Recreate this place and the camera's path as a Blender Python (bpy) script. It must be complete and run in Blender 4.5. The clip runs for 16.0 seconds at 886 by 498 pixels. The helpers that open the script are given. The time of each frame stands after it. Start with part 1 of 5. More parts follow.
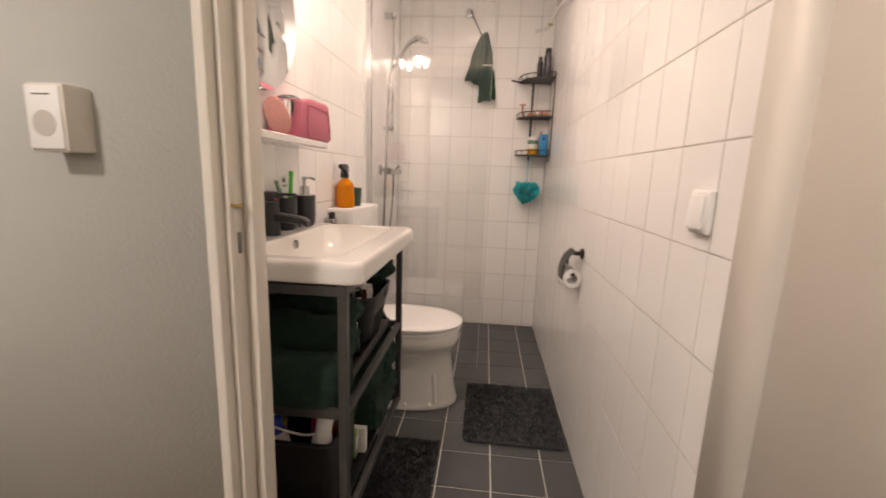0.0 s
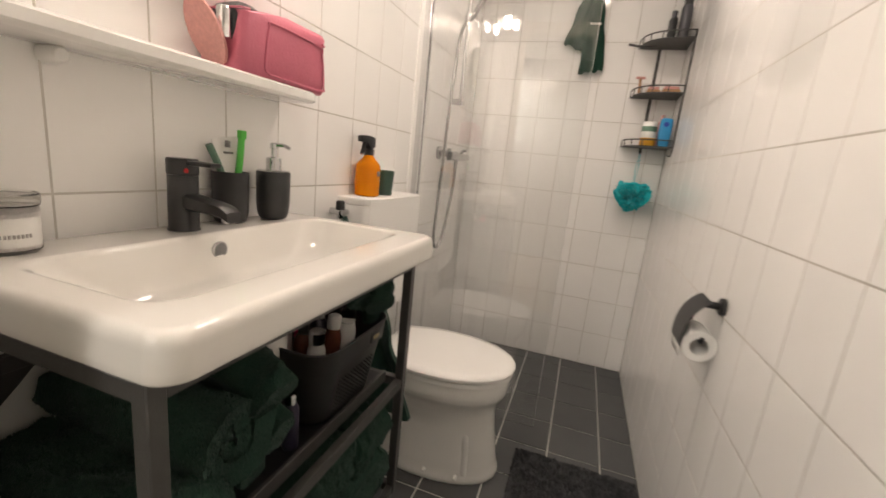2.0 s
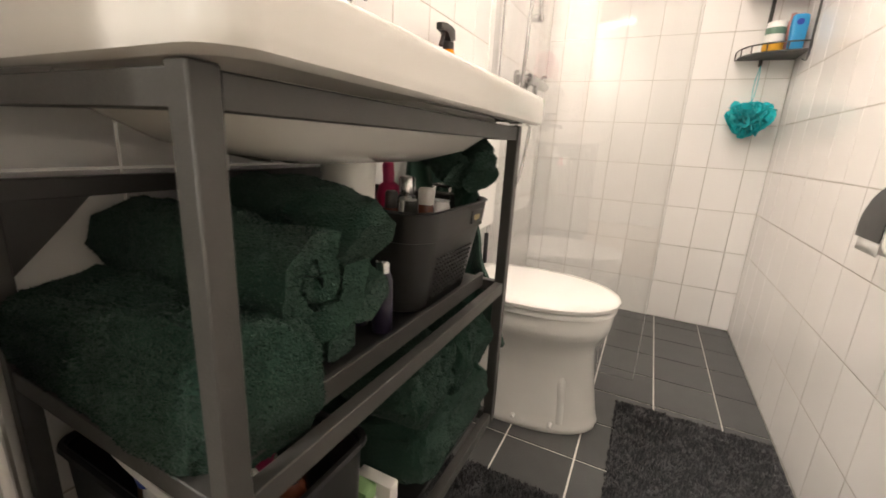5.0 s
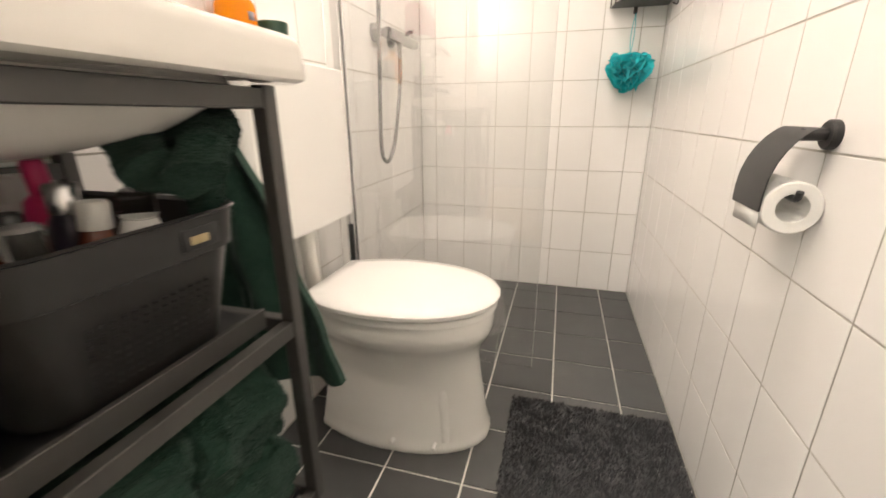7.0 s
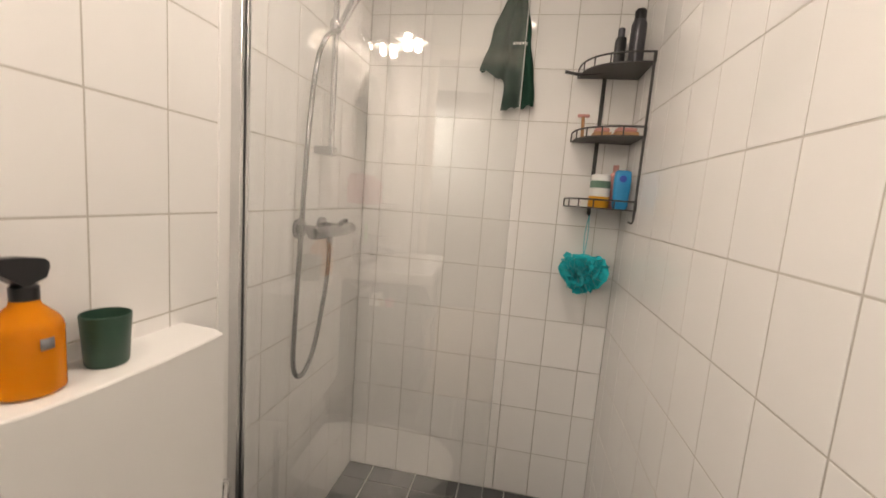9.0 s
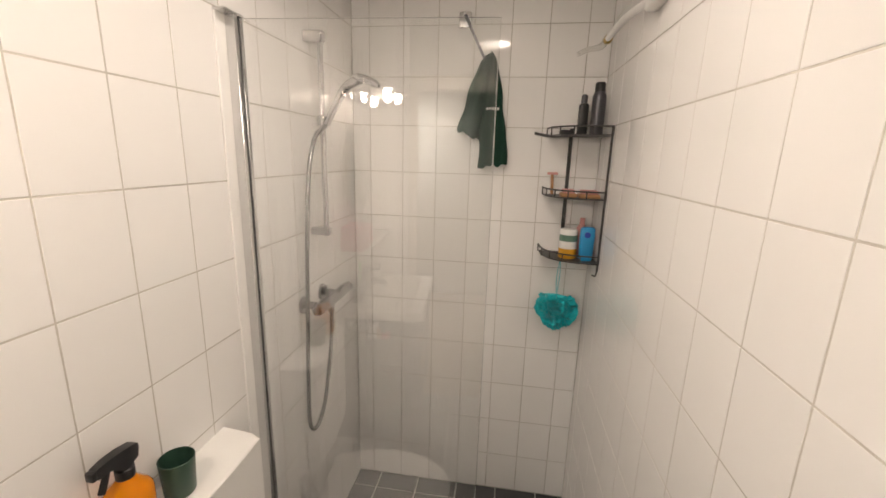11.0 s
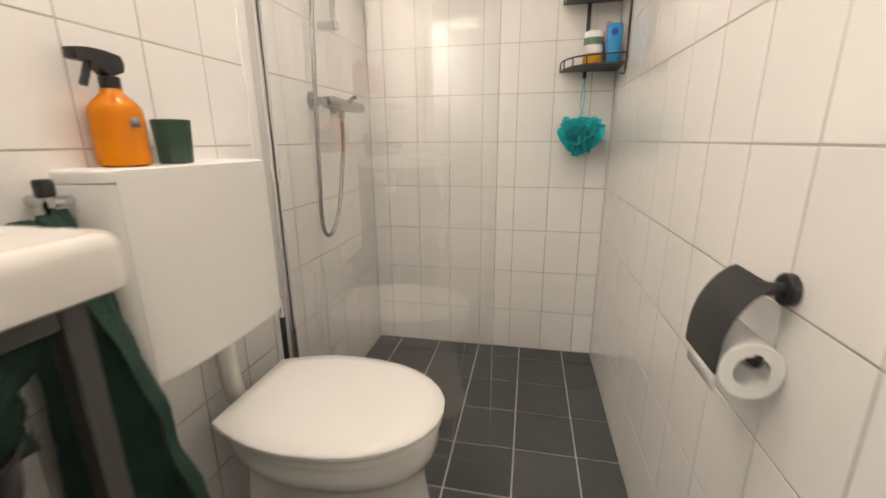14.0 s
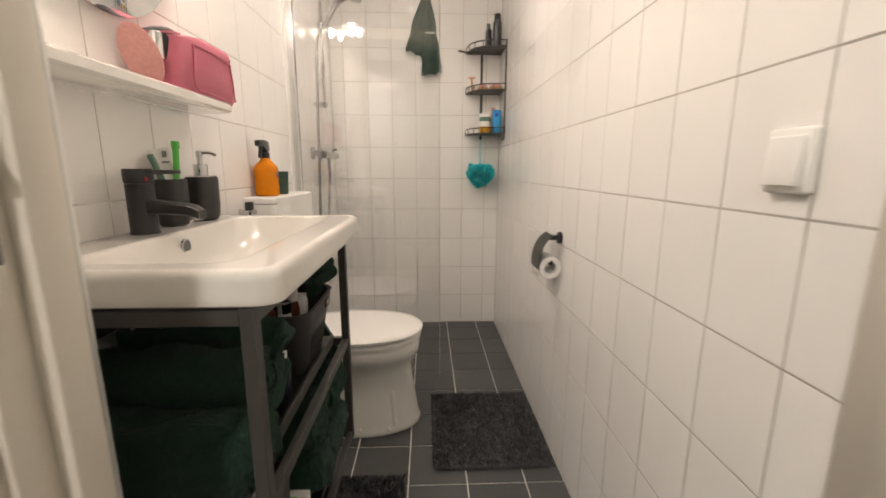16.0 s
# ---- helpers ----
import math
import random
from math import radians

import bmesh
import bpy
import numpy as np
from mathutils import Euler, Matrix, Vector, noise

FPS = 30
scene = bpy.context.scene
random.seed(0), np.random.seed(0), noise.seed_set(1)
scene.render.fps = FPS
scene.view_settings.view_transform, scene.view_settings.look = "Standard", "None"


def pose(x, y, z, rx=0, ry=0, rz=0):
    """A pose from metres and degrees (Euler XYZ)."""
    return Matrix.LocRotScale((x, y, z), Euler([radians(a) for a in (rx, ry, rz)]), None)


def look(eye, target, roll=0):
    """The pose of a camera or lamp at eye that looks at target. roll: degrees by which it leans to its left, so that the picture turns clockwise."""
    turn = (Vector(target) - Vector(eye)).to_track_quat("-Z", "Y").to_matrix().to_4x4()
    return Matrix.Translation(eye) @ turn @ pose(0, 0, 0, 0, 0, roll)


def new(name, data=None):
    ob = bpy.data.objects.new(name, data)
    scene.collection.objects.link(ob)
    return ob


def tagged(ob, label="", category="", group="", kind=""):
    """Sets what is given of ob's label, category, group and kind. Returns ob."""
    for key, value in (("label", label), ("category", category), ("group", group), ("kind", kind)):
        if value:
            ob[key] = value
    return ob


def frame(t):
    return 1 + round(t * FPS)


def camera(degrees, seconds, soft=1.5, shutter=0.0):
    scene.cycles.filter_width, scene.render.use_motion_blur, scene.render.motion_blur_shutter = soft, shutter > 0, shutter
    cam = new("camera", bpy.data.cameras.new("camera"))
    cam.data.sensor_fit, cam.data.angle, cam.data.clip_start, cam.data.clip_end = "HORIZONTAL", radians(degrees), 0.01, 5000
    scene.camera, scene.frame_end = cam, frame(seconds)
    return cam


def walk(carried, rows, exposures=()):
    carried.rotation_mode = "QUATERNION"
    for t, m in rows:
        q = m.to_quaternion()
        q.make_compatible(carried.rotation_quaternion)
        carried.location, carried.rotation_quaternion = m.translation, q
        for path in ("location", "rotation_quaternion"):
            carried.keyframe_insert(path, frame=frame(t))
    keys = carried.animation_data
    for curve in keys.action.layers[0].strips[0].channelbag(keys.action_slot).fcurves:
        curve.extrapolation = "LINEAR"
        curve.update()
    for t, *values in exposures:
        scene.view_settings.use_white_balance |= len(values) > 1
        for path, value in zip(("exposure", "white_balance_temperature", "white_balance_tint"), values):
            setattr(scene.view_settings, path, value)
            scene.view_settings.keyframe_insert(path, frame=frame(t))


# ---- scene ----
cam = camera(94.7, 16.0, 1.6, 0.5)
PATH = [
    (0, (0.094, -0.038, 1.124), (-0.1, 1.92, 0.767), 2.0),
    (0.5, (0.126, -0.023, 1.123), (0.076, 1.941, 0.746), 1.9),
    (1, (0.17, 0.115, 1.104), (0.139, 2.073, 0.698), 2.0),
    (1.5, (0.188, 0.358, 1.102), (-0.061, 2.3, 0.69), 3.3),
    (2, (0.141, 0.541, 1.099), (-0.466, 2.401, 0.685), 5.9),
    (2.5, (0.069, 0.589, 1.066), (-0.616, 2.424, 0.663), 4.8),
    (3, (-0.013, 0.64, 1.051), (-0.832, 2.427, 0.683), 2.9),
    (3.5, (-0.039, 0.651, 1.047), (-0.91, 2.418, 0.702), 2.4),
    (4, (-0.017, 0.644, 0.992), (-0.889, 2.399, 0.594), 2.6),
    (4.5, (-0.021, 0.632, 0.889), (-0.873, 2.386, 0.44), 3.3),
    (4.7, (-0.002, 0.619, 0.852), (-0.866, 2.36, 0.378), 3.6),
    (7, (0.133, 0.934, 0.854), (-0.386, 2.762, 0.231), -0.3),
    (7.5, (0.168, 1.081, 0.996), (-0.287, 2.964, 0.499), 2.3),
    (8, (0.157, 1.212, 1.111), (-0.192, 3.141, 0.715), 2.9),
    (8.5, (0.116, 1.289, 1.207), (-0.182, 3.242, 0.897), 4.3),
    (9, (0.116, 1.293, 1.274), (-0.235, 3.246, 1.023), 4.4),
    (9.5, (0.118, 1.244, 1.405), (-0.251, 3.162, 0.975), 2.3),
    (9.7, (0.119, 1.226, 1.476), (-0.259, 3.14, 1.033), 1.7),
    (11.8, (0.134, 1.175, 1.689), (-0.097, 3.107, 1.223), 2.3),
    (12, (0.133, 1.196, 1.631), (-0.098, 3.118, 1.127), 2.6),
    (12.5, (0.146, 1.242, 1.439), (-0.144, 3.139, 0.874), 3.0),
    (13, (0.164, 1.246, 1.238), (-0.229, 3.1, 0.6), 1.2),
    (13.5, (0.172, 1.218, 1.081), (-0.31, 3.056, 0.4585), -0.6),
    (14, (0.178, 1.107, 1.009), (-0.219, 2.998, 0.494), -0.5),
    (14.5, (0.182, 0.887, 0.993), (-0.207, 2.779, 0.473), 0.2),
    (15, (0.108, 0.656, 1.036), (-0.289, 2.546, 0.515), 1.4),
    (15.5, (0.067, 0.439, 1.06), (-0.073, 2.393, 0.659), 0.7),
    (16, (0.035, 0.261, 1.061), (0.111, 2.223, 0.677), 0.1),
]
EXPOSURES = [
    (0.0, 0.08, 7000, 23), (0.7, 0.08, 6900, 21), (1.5, 0.03, 6700, 16), (2.5, 0.13, 6550, 14), (3.5, 0.2, 6550, 14), (4.5, 0.72, 6550, 14), (7.0, 1.0, 6560, 13),
    (7.5, 0.68, 6560, 13), (8.5, 0.05, 6650, 14), (9.5, -0.02, 6640, 14), (11.8, -0.22, 6620, 14), (12.5, 0.02, 6620, 13), (13.5, 0.2, 6600, 13), (14.0, 0.3, 6560, 12), (15.0, 0.2, 6580, 12), (16.0, 0.13, 6650, 14),
]
walk(cam, [(t, look(eye, target, roll)) for t, eye, target, roll in PATH], EXPOSURES)

# ---- light ----
LAMP, CEILING, HALL = 142.0, 62.0, 200.0
world = bpy.data.worlds.new("world")
scene.world = world
world.use_nodes = True
world.node_tree.nodes["Background"].inputs[0].default_value = (0.02, 0.02, 0.02, 1)


# ---- helpers of this scene ----
def origin(ob):
    p = Vector((0, 0, 0))
    while ob is not None:
        p += ob.location
        ob = ob.parent
    return p


def part(name, bm, material, parent=None, label="", smooth=True, at=None):
    """Links a bmesh, built in world coordinates, as one mesh object under a thing or part."""
    me = bpy.data.meshes.new(name)
    base = Vector(at) if at is not None else (origin(parent) if parent else Vector((0, 0, 0)))
    bm.normal_update()
    for e in bm.edges:
        if len(e.link_faces) == 2 and e.calc_face_angle(0) > radians(42):
            e.smooth = False
    bm.to_mesh(me)
    bm.free()
    me.transform(Matrix.Translation(-base))
    if smooth:
        for p in me.polygons:
            p.use_smooth = True
    me.materials.append(material)
    ob = new(name, me)
    if parent:
        ob.parent = parent
        ob.location = base - origin(parent)
    else:
        ob.location = base
    if label:
        tagged(ob, label)
    return ob


def crisp(ob):
    """Shades large faces flat and lets only the roundings bend."""
    w = ob.modifiers.new("crisp", "WEIGHTED_NORMAL")
    w.keep_sharp, w.weight = True, 80


def thing(name, at, label, category, group=""):
    ob = new(name)
    ob.location = at
    ob.empty_display_size = 0.05
    return tagged(ob, label, category, group)


def box(lo, hi, bevel=0.0, seg=2, bm=None):
    own = bm or bmesh.new()
    m = Matrix.LocRotScale([(a + b) / 2 for a, b in zip(lo, hi)], None, [abs(b - a) for a, b in zip(lo, hi)])
    made = bmesh.ops.create_cube(own, size=1, matrix=m)["verts"]
    if bevel:
        edges = list({e for v in made for e in v.link_edges})
        bmesh.ops.bevel(own, geom=edges, offset=bevel, segments=seg, affect="EDGES", profile=0.5)
    return own


def loft(rings, bm=None, first=True, last=True):
    """Skins rings of points, all with as many points."""
    own = bm or bmesh.new()
    vs = [[own.verts.new(p) for p in r] for r in rings]
    n = len(vs[0])
    for a, b in zip(vs, vs[1:]):
        for i in range(n):
            own.faces.new((a[i], a[(i + 1) % n], b[(i + 1) % n], b[i]))
    if first:
        own.faces.new(list(reversed(vs[0])))
    if last:
        own.faces.new(vs[-1])
    bmesh.ops.recalc_face_normals(own, faces=own.faces[:])
    return own


def circle(c, r, n=24, axis="z", squash=1.0):
    pts = []
    for i in range(n):
        a = 2 * math.pi * i / n
        u, v = r * math.cos(a), r * squash * math.sin(a)
        pts.append({"z": (c[0] + u, c[1] + v, c[2]), "y": (c[0] + u, c[1], c[2] + v), "x": (c[0], c[1] + u, c[2] + v)}[axis])
    return pts


def lathe(c, profile, n=24, axis="z", bm=None, caps=(True, True)):
    """profile: (radius, height along the axis) pairs."""
    k = "xyz".index(axis)
    rings = []
    for r, h in profile:
        p = list(c)
        p[k] += h
        rings.append(circle(p, r, n, axis))
    return loft(rings, bm, *caps)


def rrect(cx, cy, hx, hy, r, z, n=6):
    pts = []
    for sx, sy, a0 in ((1, 1, 0), (-1, 1, 90), (-1, -1, 180), (1, -1, 270)):
        for i in range(n + 1):
            a = radians(a0 + 90 * i / n)
            pts.append((cx + sx * (hx - r) + r * math.cos(a), cy + sy * (hy - r) + r * math.sin(a), z))
    return pts


def smooth_path(points, steps=8):
    pts = [Vector(p) for p in points]
    ext = [2 * pts[0] - pts[1], *pts, 2 * pts[-1] - pts[-2]]
    out = []
    for a, b, c, d in zip(ext, ext[1:], ext[2:], ext[3:]):
        for i in range(steps):
            t = i / steps
            out.append(0.5 * (2 * b + (c - a) * t + (2 * a - 5 * b + 4 * c - d) * t * t + (3 * b - a - 3 * c + d) * t ** 3))
    return out + [pts[-1]]


def tube(points, r, n=8, curved=True, bm=None, steps=8):
    path = smooth_path(points, steps) if curved else [Vector(p) for p in points]
    up = Vector((0.3, 0.2, 0.93))
    rings = []
    for i, p in enumerate(path):
        d = (path[min(i + 1, len(path) - 1)] - path[max(i - 1, 0)]).normalized()
        side = d.cross(up)
        side = side.normalized() if side.length > 1e-4 else Vector((1, 0, 0))
        u2 = side.cross(d).normalized()
        up = u2
        rr = r(i / (len(path) - 1)) if callable(r) else r
        rings.append([p + rr * (math.cos(2 * math.pi * k / n) * side + math.sin(2 * math.pi * k / n) * u2) for k in range(n)])
    return loft(rings, bm)


def crumple(bm, amount, scale, seed=0.0):
    for v in bm.verts:
        q = v.co * scale + Vector((seed, seed * 1.7, -seed))
        v.co += amount * (noise.noise_vector(q) + 0.5 * noise.noise_vector(q * 2.3))
    return bm


# ---- materials ----
def material(name, colour, rough=0.5, metal=0.0, vary=0.06, scale=8.0, bump=0.0, bump_scale=200.0, coat=0.0, per_object=0.0, spec=0.5, sheen=0.0):
    m = bpy.data.materials.new(name)
    m.use_nodes = True
    nt = m.node_tree
    bs = nt.nodes["Principled BSDF"]
    bs.inputs["Roughness"].default_value = rough
    bs.inputs["Metallic"].default_value = metal
    bs.inputs["Coat Weight"].default_value = coat
    bs.inputs["Specular IOR Level"].default_value = spec
    bs.inputs["Sheen Weight"].default_value = sheen
    tc = nt.nodes.new("ShaderNodeTexCoord")
    n1 = nt.nodes.new("ShaderNodeTexNoise")
    n1.inputs["Scale"].default_value, n1.inputs["Detail"].default_value = scale, 6
    nt.links.new(tc.outputs["Object"], n1.inputs["Vector"])
    ramp = nt.nodes.new("ShaderNodeMix")
    ramp.data_type = "RGBA"
    lo = [c * (1 - vary) for c in colour]
    hi = [min(1, c * (1 + vary)) for c in colour]
    ramp.inputs[6].default_value, ramp.inputs[7].default_value = (*lo, 1), (*hi, 1)
    nt.links.new(n1.outputs["Fac"], ramp.inputs[0])
    out = ramp.outputs[2]
    if per_object:
        info = nt.nodes.new("ShaderNodeObjectInfo")
        hsv = nt.nodes.new("ShaderNodeHueSaturation")
        mp = nt.nodes.new("ShaderNodeMapRange")
        mp.inputs["To Min"].default_value, mp.inputs["To Max"].default_value = 1 - per_object, 1 + per_object
        nt.links.new(info.outputs["Random"], mp.inputs["Value"])
        nt.links.new(mp.outputs["Result"], hsv.inputs["Value"])
        nt.links.new(out, hsv.inputs["Color"])
        out = hsv.outputs["Color"]
    nt.links.new(out, bs.inputs["Base Color"])
    n3 = nt.nodes.new("ShaderNodeTexNoise")
    n3.inputs["Scale"].default_value, n3.inputs["Detail"].default_value = scale * 2.7, 5
    nt.links.new(tc.outputs["Object"], n3.inputs["Vector"])
    rr = nt.nodes.new("ShaderNodeMapRange")
    rr.inputs["To Min"].default_value, rr.inputs["To Max"].default_value = rough * 0.93, min(1, rough * 1.08)
    nt.links.new(n3.outputs["Fac"], rr.inputs["Value"])
    nt.links.new(rr.outputs["Result"], bs.inputs["Roughness"])
    if bump:
        n2 = nt.nodes.new("ShaderNodeTexNoise")
        n2.inputs["Scale"].default_value, n2.inputs["Detail"].default_value = bump_scale, 4
        nt.links.new(tc.outputs["Object"], n2.inputs["Vector"])
        bp = nt.nodes.new("ShaderNodeBump")
        bp.inputs["Strength"].default_value, bp.inputs["Distance"].default_value = 1.0, bump
        nt.links.new(n2.outputs["Fac"], bp.inputs["Height"])
        nt.links.new(bp.outputs["Normal"], bs.inputs["Normal"])
    return m


def clear(name, colour, rough=0.0, ior=1.45, transmission=1.0):
    m = bpy.data.materials.new(name)
    m.use_nodes = True
    bs = m.node_tree.nodes["Principled BSDF"]
    bs.inputs["Base Color"].default_value = (*colour, 1)
    bs.inputs["Roughness"].default_value = rough
    bs.inputs["IOR"].default_value = ior
    bs.inputs["Transmission Weight"].default_value = transmission
    return m


def glowing(name, colour, strength):
    m = bpy.data.materials.new(name)
    m.use_nodes = True
    bs = m.node_tree.nodes["Principled BSDF"]
    bs.inputs["Base Color"].default_value = (*colour, 1)
    bs.inputs["Emission Color"].default_value = (*colour, 1)
    bs.inputs["Emission Strength"].default_value = strength
    return m


M_TILE = material("glazed_white_tile", (0.9, 0.887, 0.865), 0.03, vary=0.012, scale=5, bump=0.00009, bump_scale=14, per_object=0.015)
M_GROUT = material("wall_grout", (0.54, 0.51, 0.46), 0.85, vary=0.18, scale=9, bump=0.001, bump_scale=400)
M_FTILE = material("anthracite_tile", (0.07, 0.072, 0.073), 0.38, vary=0.2, scale=14, bump=0.0006, bump_scale=220, per_object=0.1)
M_FGROUT = material("floor_grout", (0.8, 0.78, 0.73), 0.9, vary=0.2, scale=12, bump=0.001, bump_scale=400)
# One white ceramic in two tones; uneven lamplight is evened out in their colour.
M_CERAMIC_BRIGHT = material("ceramic_brightened", (0.86, 0.85, 0.82), 0.07, vary=0.004, scale=6, coat=0.3)
M_BASIN_DIM = material("ceramic_dimmed", (0.76, 0.74, 0.7), 0.04, vary=0.004, scale=6, coat=0.3)
M_PLASTIC_W = material("white_plastic", (0.87, 0.86, 0.835), 0.3, vary=0.003, scale=3)
M_LID = material("white_seat_plastic", (0.88, 0.87, 0.845), 0.14, vary=0.004, scale=9)
M_PAINT = material("cream_door_paint", (0.74, 0.7, 0.63), 0.5, vary=0.04, scale=4, bump=0.0004, bump_scale=60)
M_WALLP = material("hall_wall_paint", (0.54, 0.55, 0.52), 0.7, vary=0.05, scale=3, bump=0.0008, bump_scale=160)
M_CEIL = material("ceiling_paint", (0.86, 0.85, 0.83), 0.8, vary=0.03, scale=3, bump=0.0006, bump_scale=120)
M_BLACK = material("black_coated_steel", (0.055, 0.053, 0.05), 0.42, vary=0.15, scale=30, bump=0.0003, bump_scale=500)
M_BLACKP = material("black_plastic", (0.014, 0.014, 0.015), 0.35, vary=0.15, scale=30)
M_MATT = material("matt_black_fitting", (0.02, 0.02, 0.021), 0.36, vary=0.1, scale=20)
M_CHROME = material("chrome", (0.6, 0.6, 0.61), 0.07, 1.0, vary=0.03, scale=10)
M_ALU = material("satin_aluminium", (0.72, 0.72, 0.72), 0.22, 1.0, vary=0.01, scale=15)
M_MIXER = material("dulled_chrome", (0.46, 0.46, 0.46), 0.16, 1.0, vary=0.02, scale=10)
M_BASKET = material("dark_grey_basket_plastic", (0.014, 0.0135, 0.013), 0.45, vary=0.1, scale=30)
M_PALEY = material("pale_yellow_wrapper", (0.42, 0.33, 0.17), 0.5, vary=0.25, scale=60)
M_PALEG = material("pale_green_card", (0.24, 0.4, 0.18), 0.6, vary=0.1, scale=30)
M_HOSE = material("steel_hose", (0.33, 0.33, 0.33), 0.25, 1.0, vary=0.25, scale=260)
M_TOWEL = material("dark_green_terry", (0.022, 0.054, 0.039), 0.95, vary=0.4, scale=25, bump=0.003, bump_scale=420, spec=0.08, sheen=0.1)
M_RUG = material("charcoal_pile", (0.055, 0.056, 0.06), 0.95, vary=0.5, scale=30, bump=0.004, bump_scale=350, spec=0.1, sheen=0.2)
M_PINK = material("pink_imitation_leather", (0.52, 0.13, 0.19), 0.38, vary=0.1, scale=18, bump=0.0008, bump_scale=180)
M_PINKL = material("light_pink_fabric", (0.66, 0.33, 0.3), 0.75, vary=0.25, scale=160, bump=0.001, bump_scale=300)
M_AMBER = clear("amber_plastic", (1.0, 0.38, 0.006), 0.05, 1.3, 0.5)
M_AMBERL = clear("amber_liquid", (1.0, 0.6, 0.1), 0.0, 1.33)
M_DGREEN = material("green_candle_glass", (0.03, 0.075, 0.05), 0.4, vary=0.12, scale=20)
M_TEAL = material("teal_mesh", (0.0, 0.55, 0.6), 0.6, vary=0.3, scale=60, sheen=0.2)
M_BLUE = material("blue_bottle", (0.02, 0.27, 0.55), 0.3, vary=0.08, scale=20)
M_YEL = material("yellow_label", (0.72, 0.36, 0.02), 0.4, vary=0.1, scale=30)
M_GREENP = material("green_plastic", (0.08, 0.5, 0.06), 0.35, vary=0.08, scale=20)
M_GREENL = material("grey_green_plastic", (0.12, 0.22, 0.16), 0.4, vary=0.1, scale=20)
M_WOOD = material("pale_wood", (0.46, 0.24, 0.11), 0.5, vary=0.3, scale=40)
M_PAPER = material("white_paper", (0.8, 0.79, 0.76), 0.9, vary=0.05, scale=60, bump=0.0006, bump_scale=300)
M_GLASS = clear("shower_glass", (0.985, 0.99, 0.985), 0.0, 1.8)
_gt = M_GLASS.node_tree
# Faint pale diffuse streaks, stretched upright, mixed into the clear glass.
_veil = _gt.nodes.new("ShaderNodeBsdfDiffuse")
_veil.inputs["Color"].default_value = (0.9, 0.9, 0.88, 1)
_mixs = _gt.nodes.new("ShaderNodeMixShader")
_co = _gt.nodes.new("ShaderNodeTexCoord")
_mapn = _gt.nodes.new("ShaderNodeMapping")
_mapn.inputs["Scale"].default_value = (26, 26, 0.5)
_ns = _gt.nodes.new("ShaderNodeTexNoise")
_ns.inputs["Scale"].default_value, _ns.inputs["Detail"].default_value = 1.0, 3
_mr = _gt.nodes.new("ShaderNodeMapRange")
_mr.inputs["From Min"].default_value, _mr.inputs["From Max"].default_value = 0.45, 0.75
_mr.inputs["To Min"].default_value, _mr.inputs["To Max"].default_value = 0.008, 0.035
_gt.links.new(_co.outputs["Object"], _mapn.inputs["Vector"])
_gt.links.new(_mapn.outputs["Vector"], _ns.inputs["Vector"])
_gt.links.new(_ns.outputs["Fac"], _mr.inputs["Value"])
_gt.links.new(_mr.outputs["Result"], _mixs.inputs[0])
_gt.links.new(_gt.nodes["Principled BSDF"].outputs[0], _mixs.inputs[1])
_gt.links.new(_veil.outputs[0], _mixs.inputs[2])
_gt.links.new(_mixs.outputs[0], _gt.nodes["Material Output"].inputs["Surface"])
M_JARLID = material("pale_grey_lid", (0.5, 0.49, 0.47), 0.35, vary=0.06, scale=20)
M_PALEINK = material("pale_ink", (0.45, 0.43, 0.41), 0.7, vary=0.05, scale=20)
M_JAR = clear("jar_glass", (0.97, 0.97, 0.96), 0.02, 1.3)
M_SALT = material("white_bath_salt", (0.75, 0.72, 0.7), 0.8, vary=0.12, scale=90, bump=0.003, bump_scale=160)
M_GREY = material("dark_grey_can", (0.1, 0.1, 0.11), 0.3, 0.7, vary=0.1, scale=20)
M_MAG = material("magenta_plastic", (0.62, 0.03, 0.15), 0.35, vary=0.08, scale=20)
M_BROWN = material("brown_bottle", (0.11, 0.03, 0.015), 0.25, vary=0.2, scale=20)
M_PURPLE = material("dark_purple_bottle", (0.018, 0.014, 0.032), 0.3, vary=0.2, scale=20)
M_NAVY = material("blue_cap", (0.02, 0.05, 0.35), 0.35, vary=0.1, scale=20)
M_RED = material("red_dot", (0.6, 0.02, 0.02), 0.4, vary=0.05, scale=20)
M_INK = material("grey_ink", (0.2, 0.2, 0.2), 0.7, vary=0.05, scale=20)
M_PIPE = material("white_pipe", (0.72, 0.71, 0.67), 0.35, vary=0.06, scale=20)
M_BRASS = material("brass", (0.5, 0.36, 0.12), 0.3, 1.0, vary=0.1, scale=20)
M_LENS = clear("clear_plastic", (0.9, 0.9, 0.88), 0.15, 1.2)
M_GLOW = glowing("lit_lamp_glass", (1.0, 0.87, 0.73), LAMP)
M_HALLGLOW = glowing("lit_hall_lamp", (1.0, 0.94, 0.84), HALL)
M_CEILGLOW = glowing("lit_ceiling_lamp", (1.0, 0.88, 0.75), CEILING)
M_MIRROR = material("mirror_silver", (0.88, 0.89, 0.88), 0.01, 1.0, vary=0.0, scale=3)

# ---- the room in numbers ----
XL, XR, YB, YN, H = -0.563, 0.505, 3.0, 0.70, 2.45
HALL_Y = 0.56


def structure(name, bm, m, label):
    return tagged(part(name, bm, m), label, "", "", "structure")


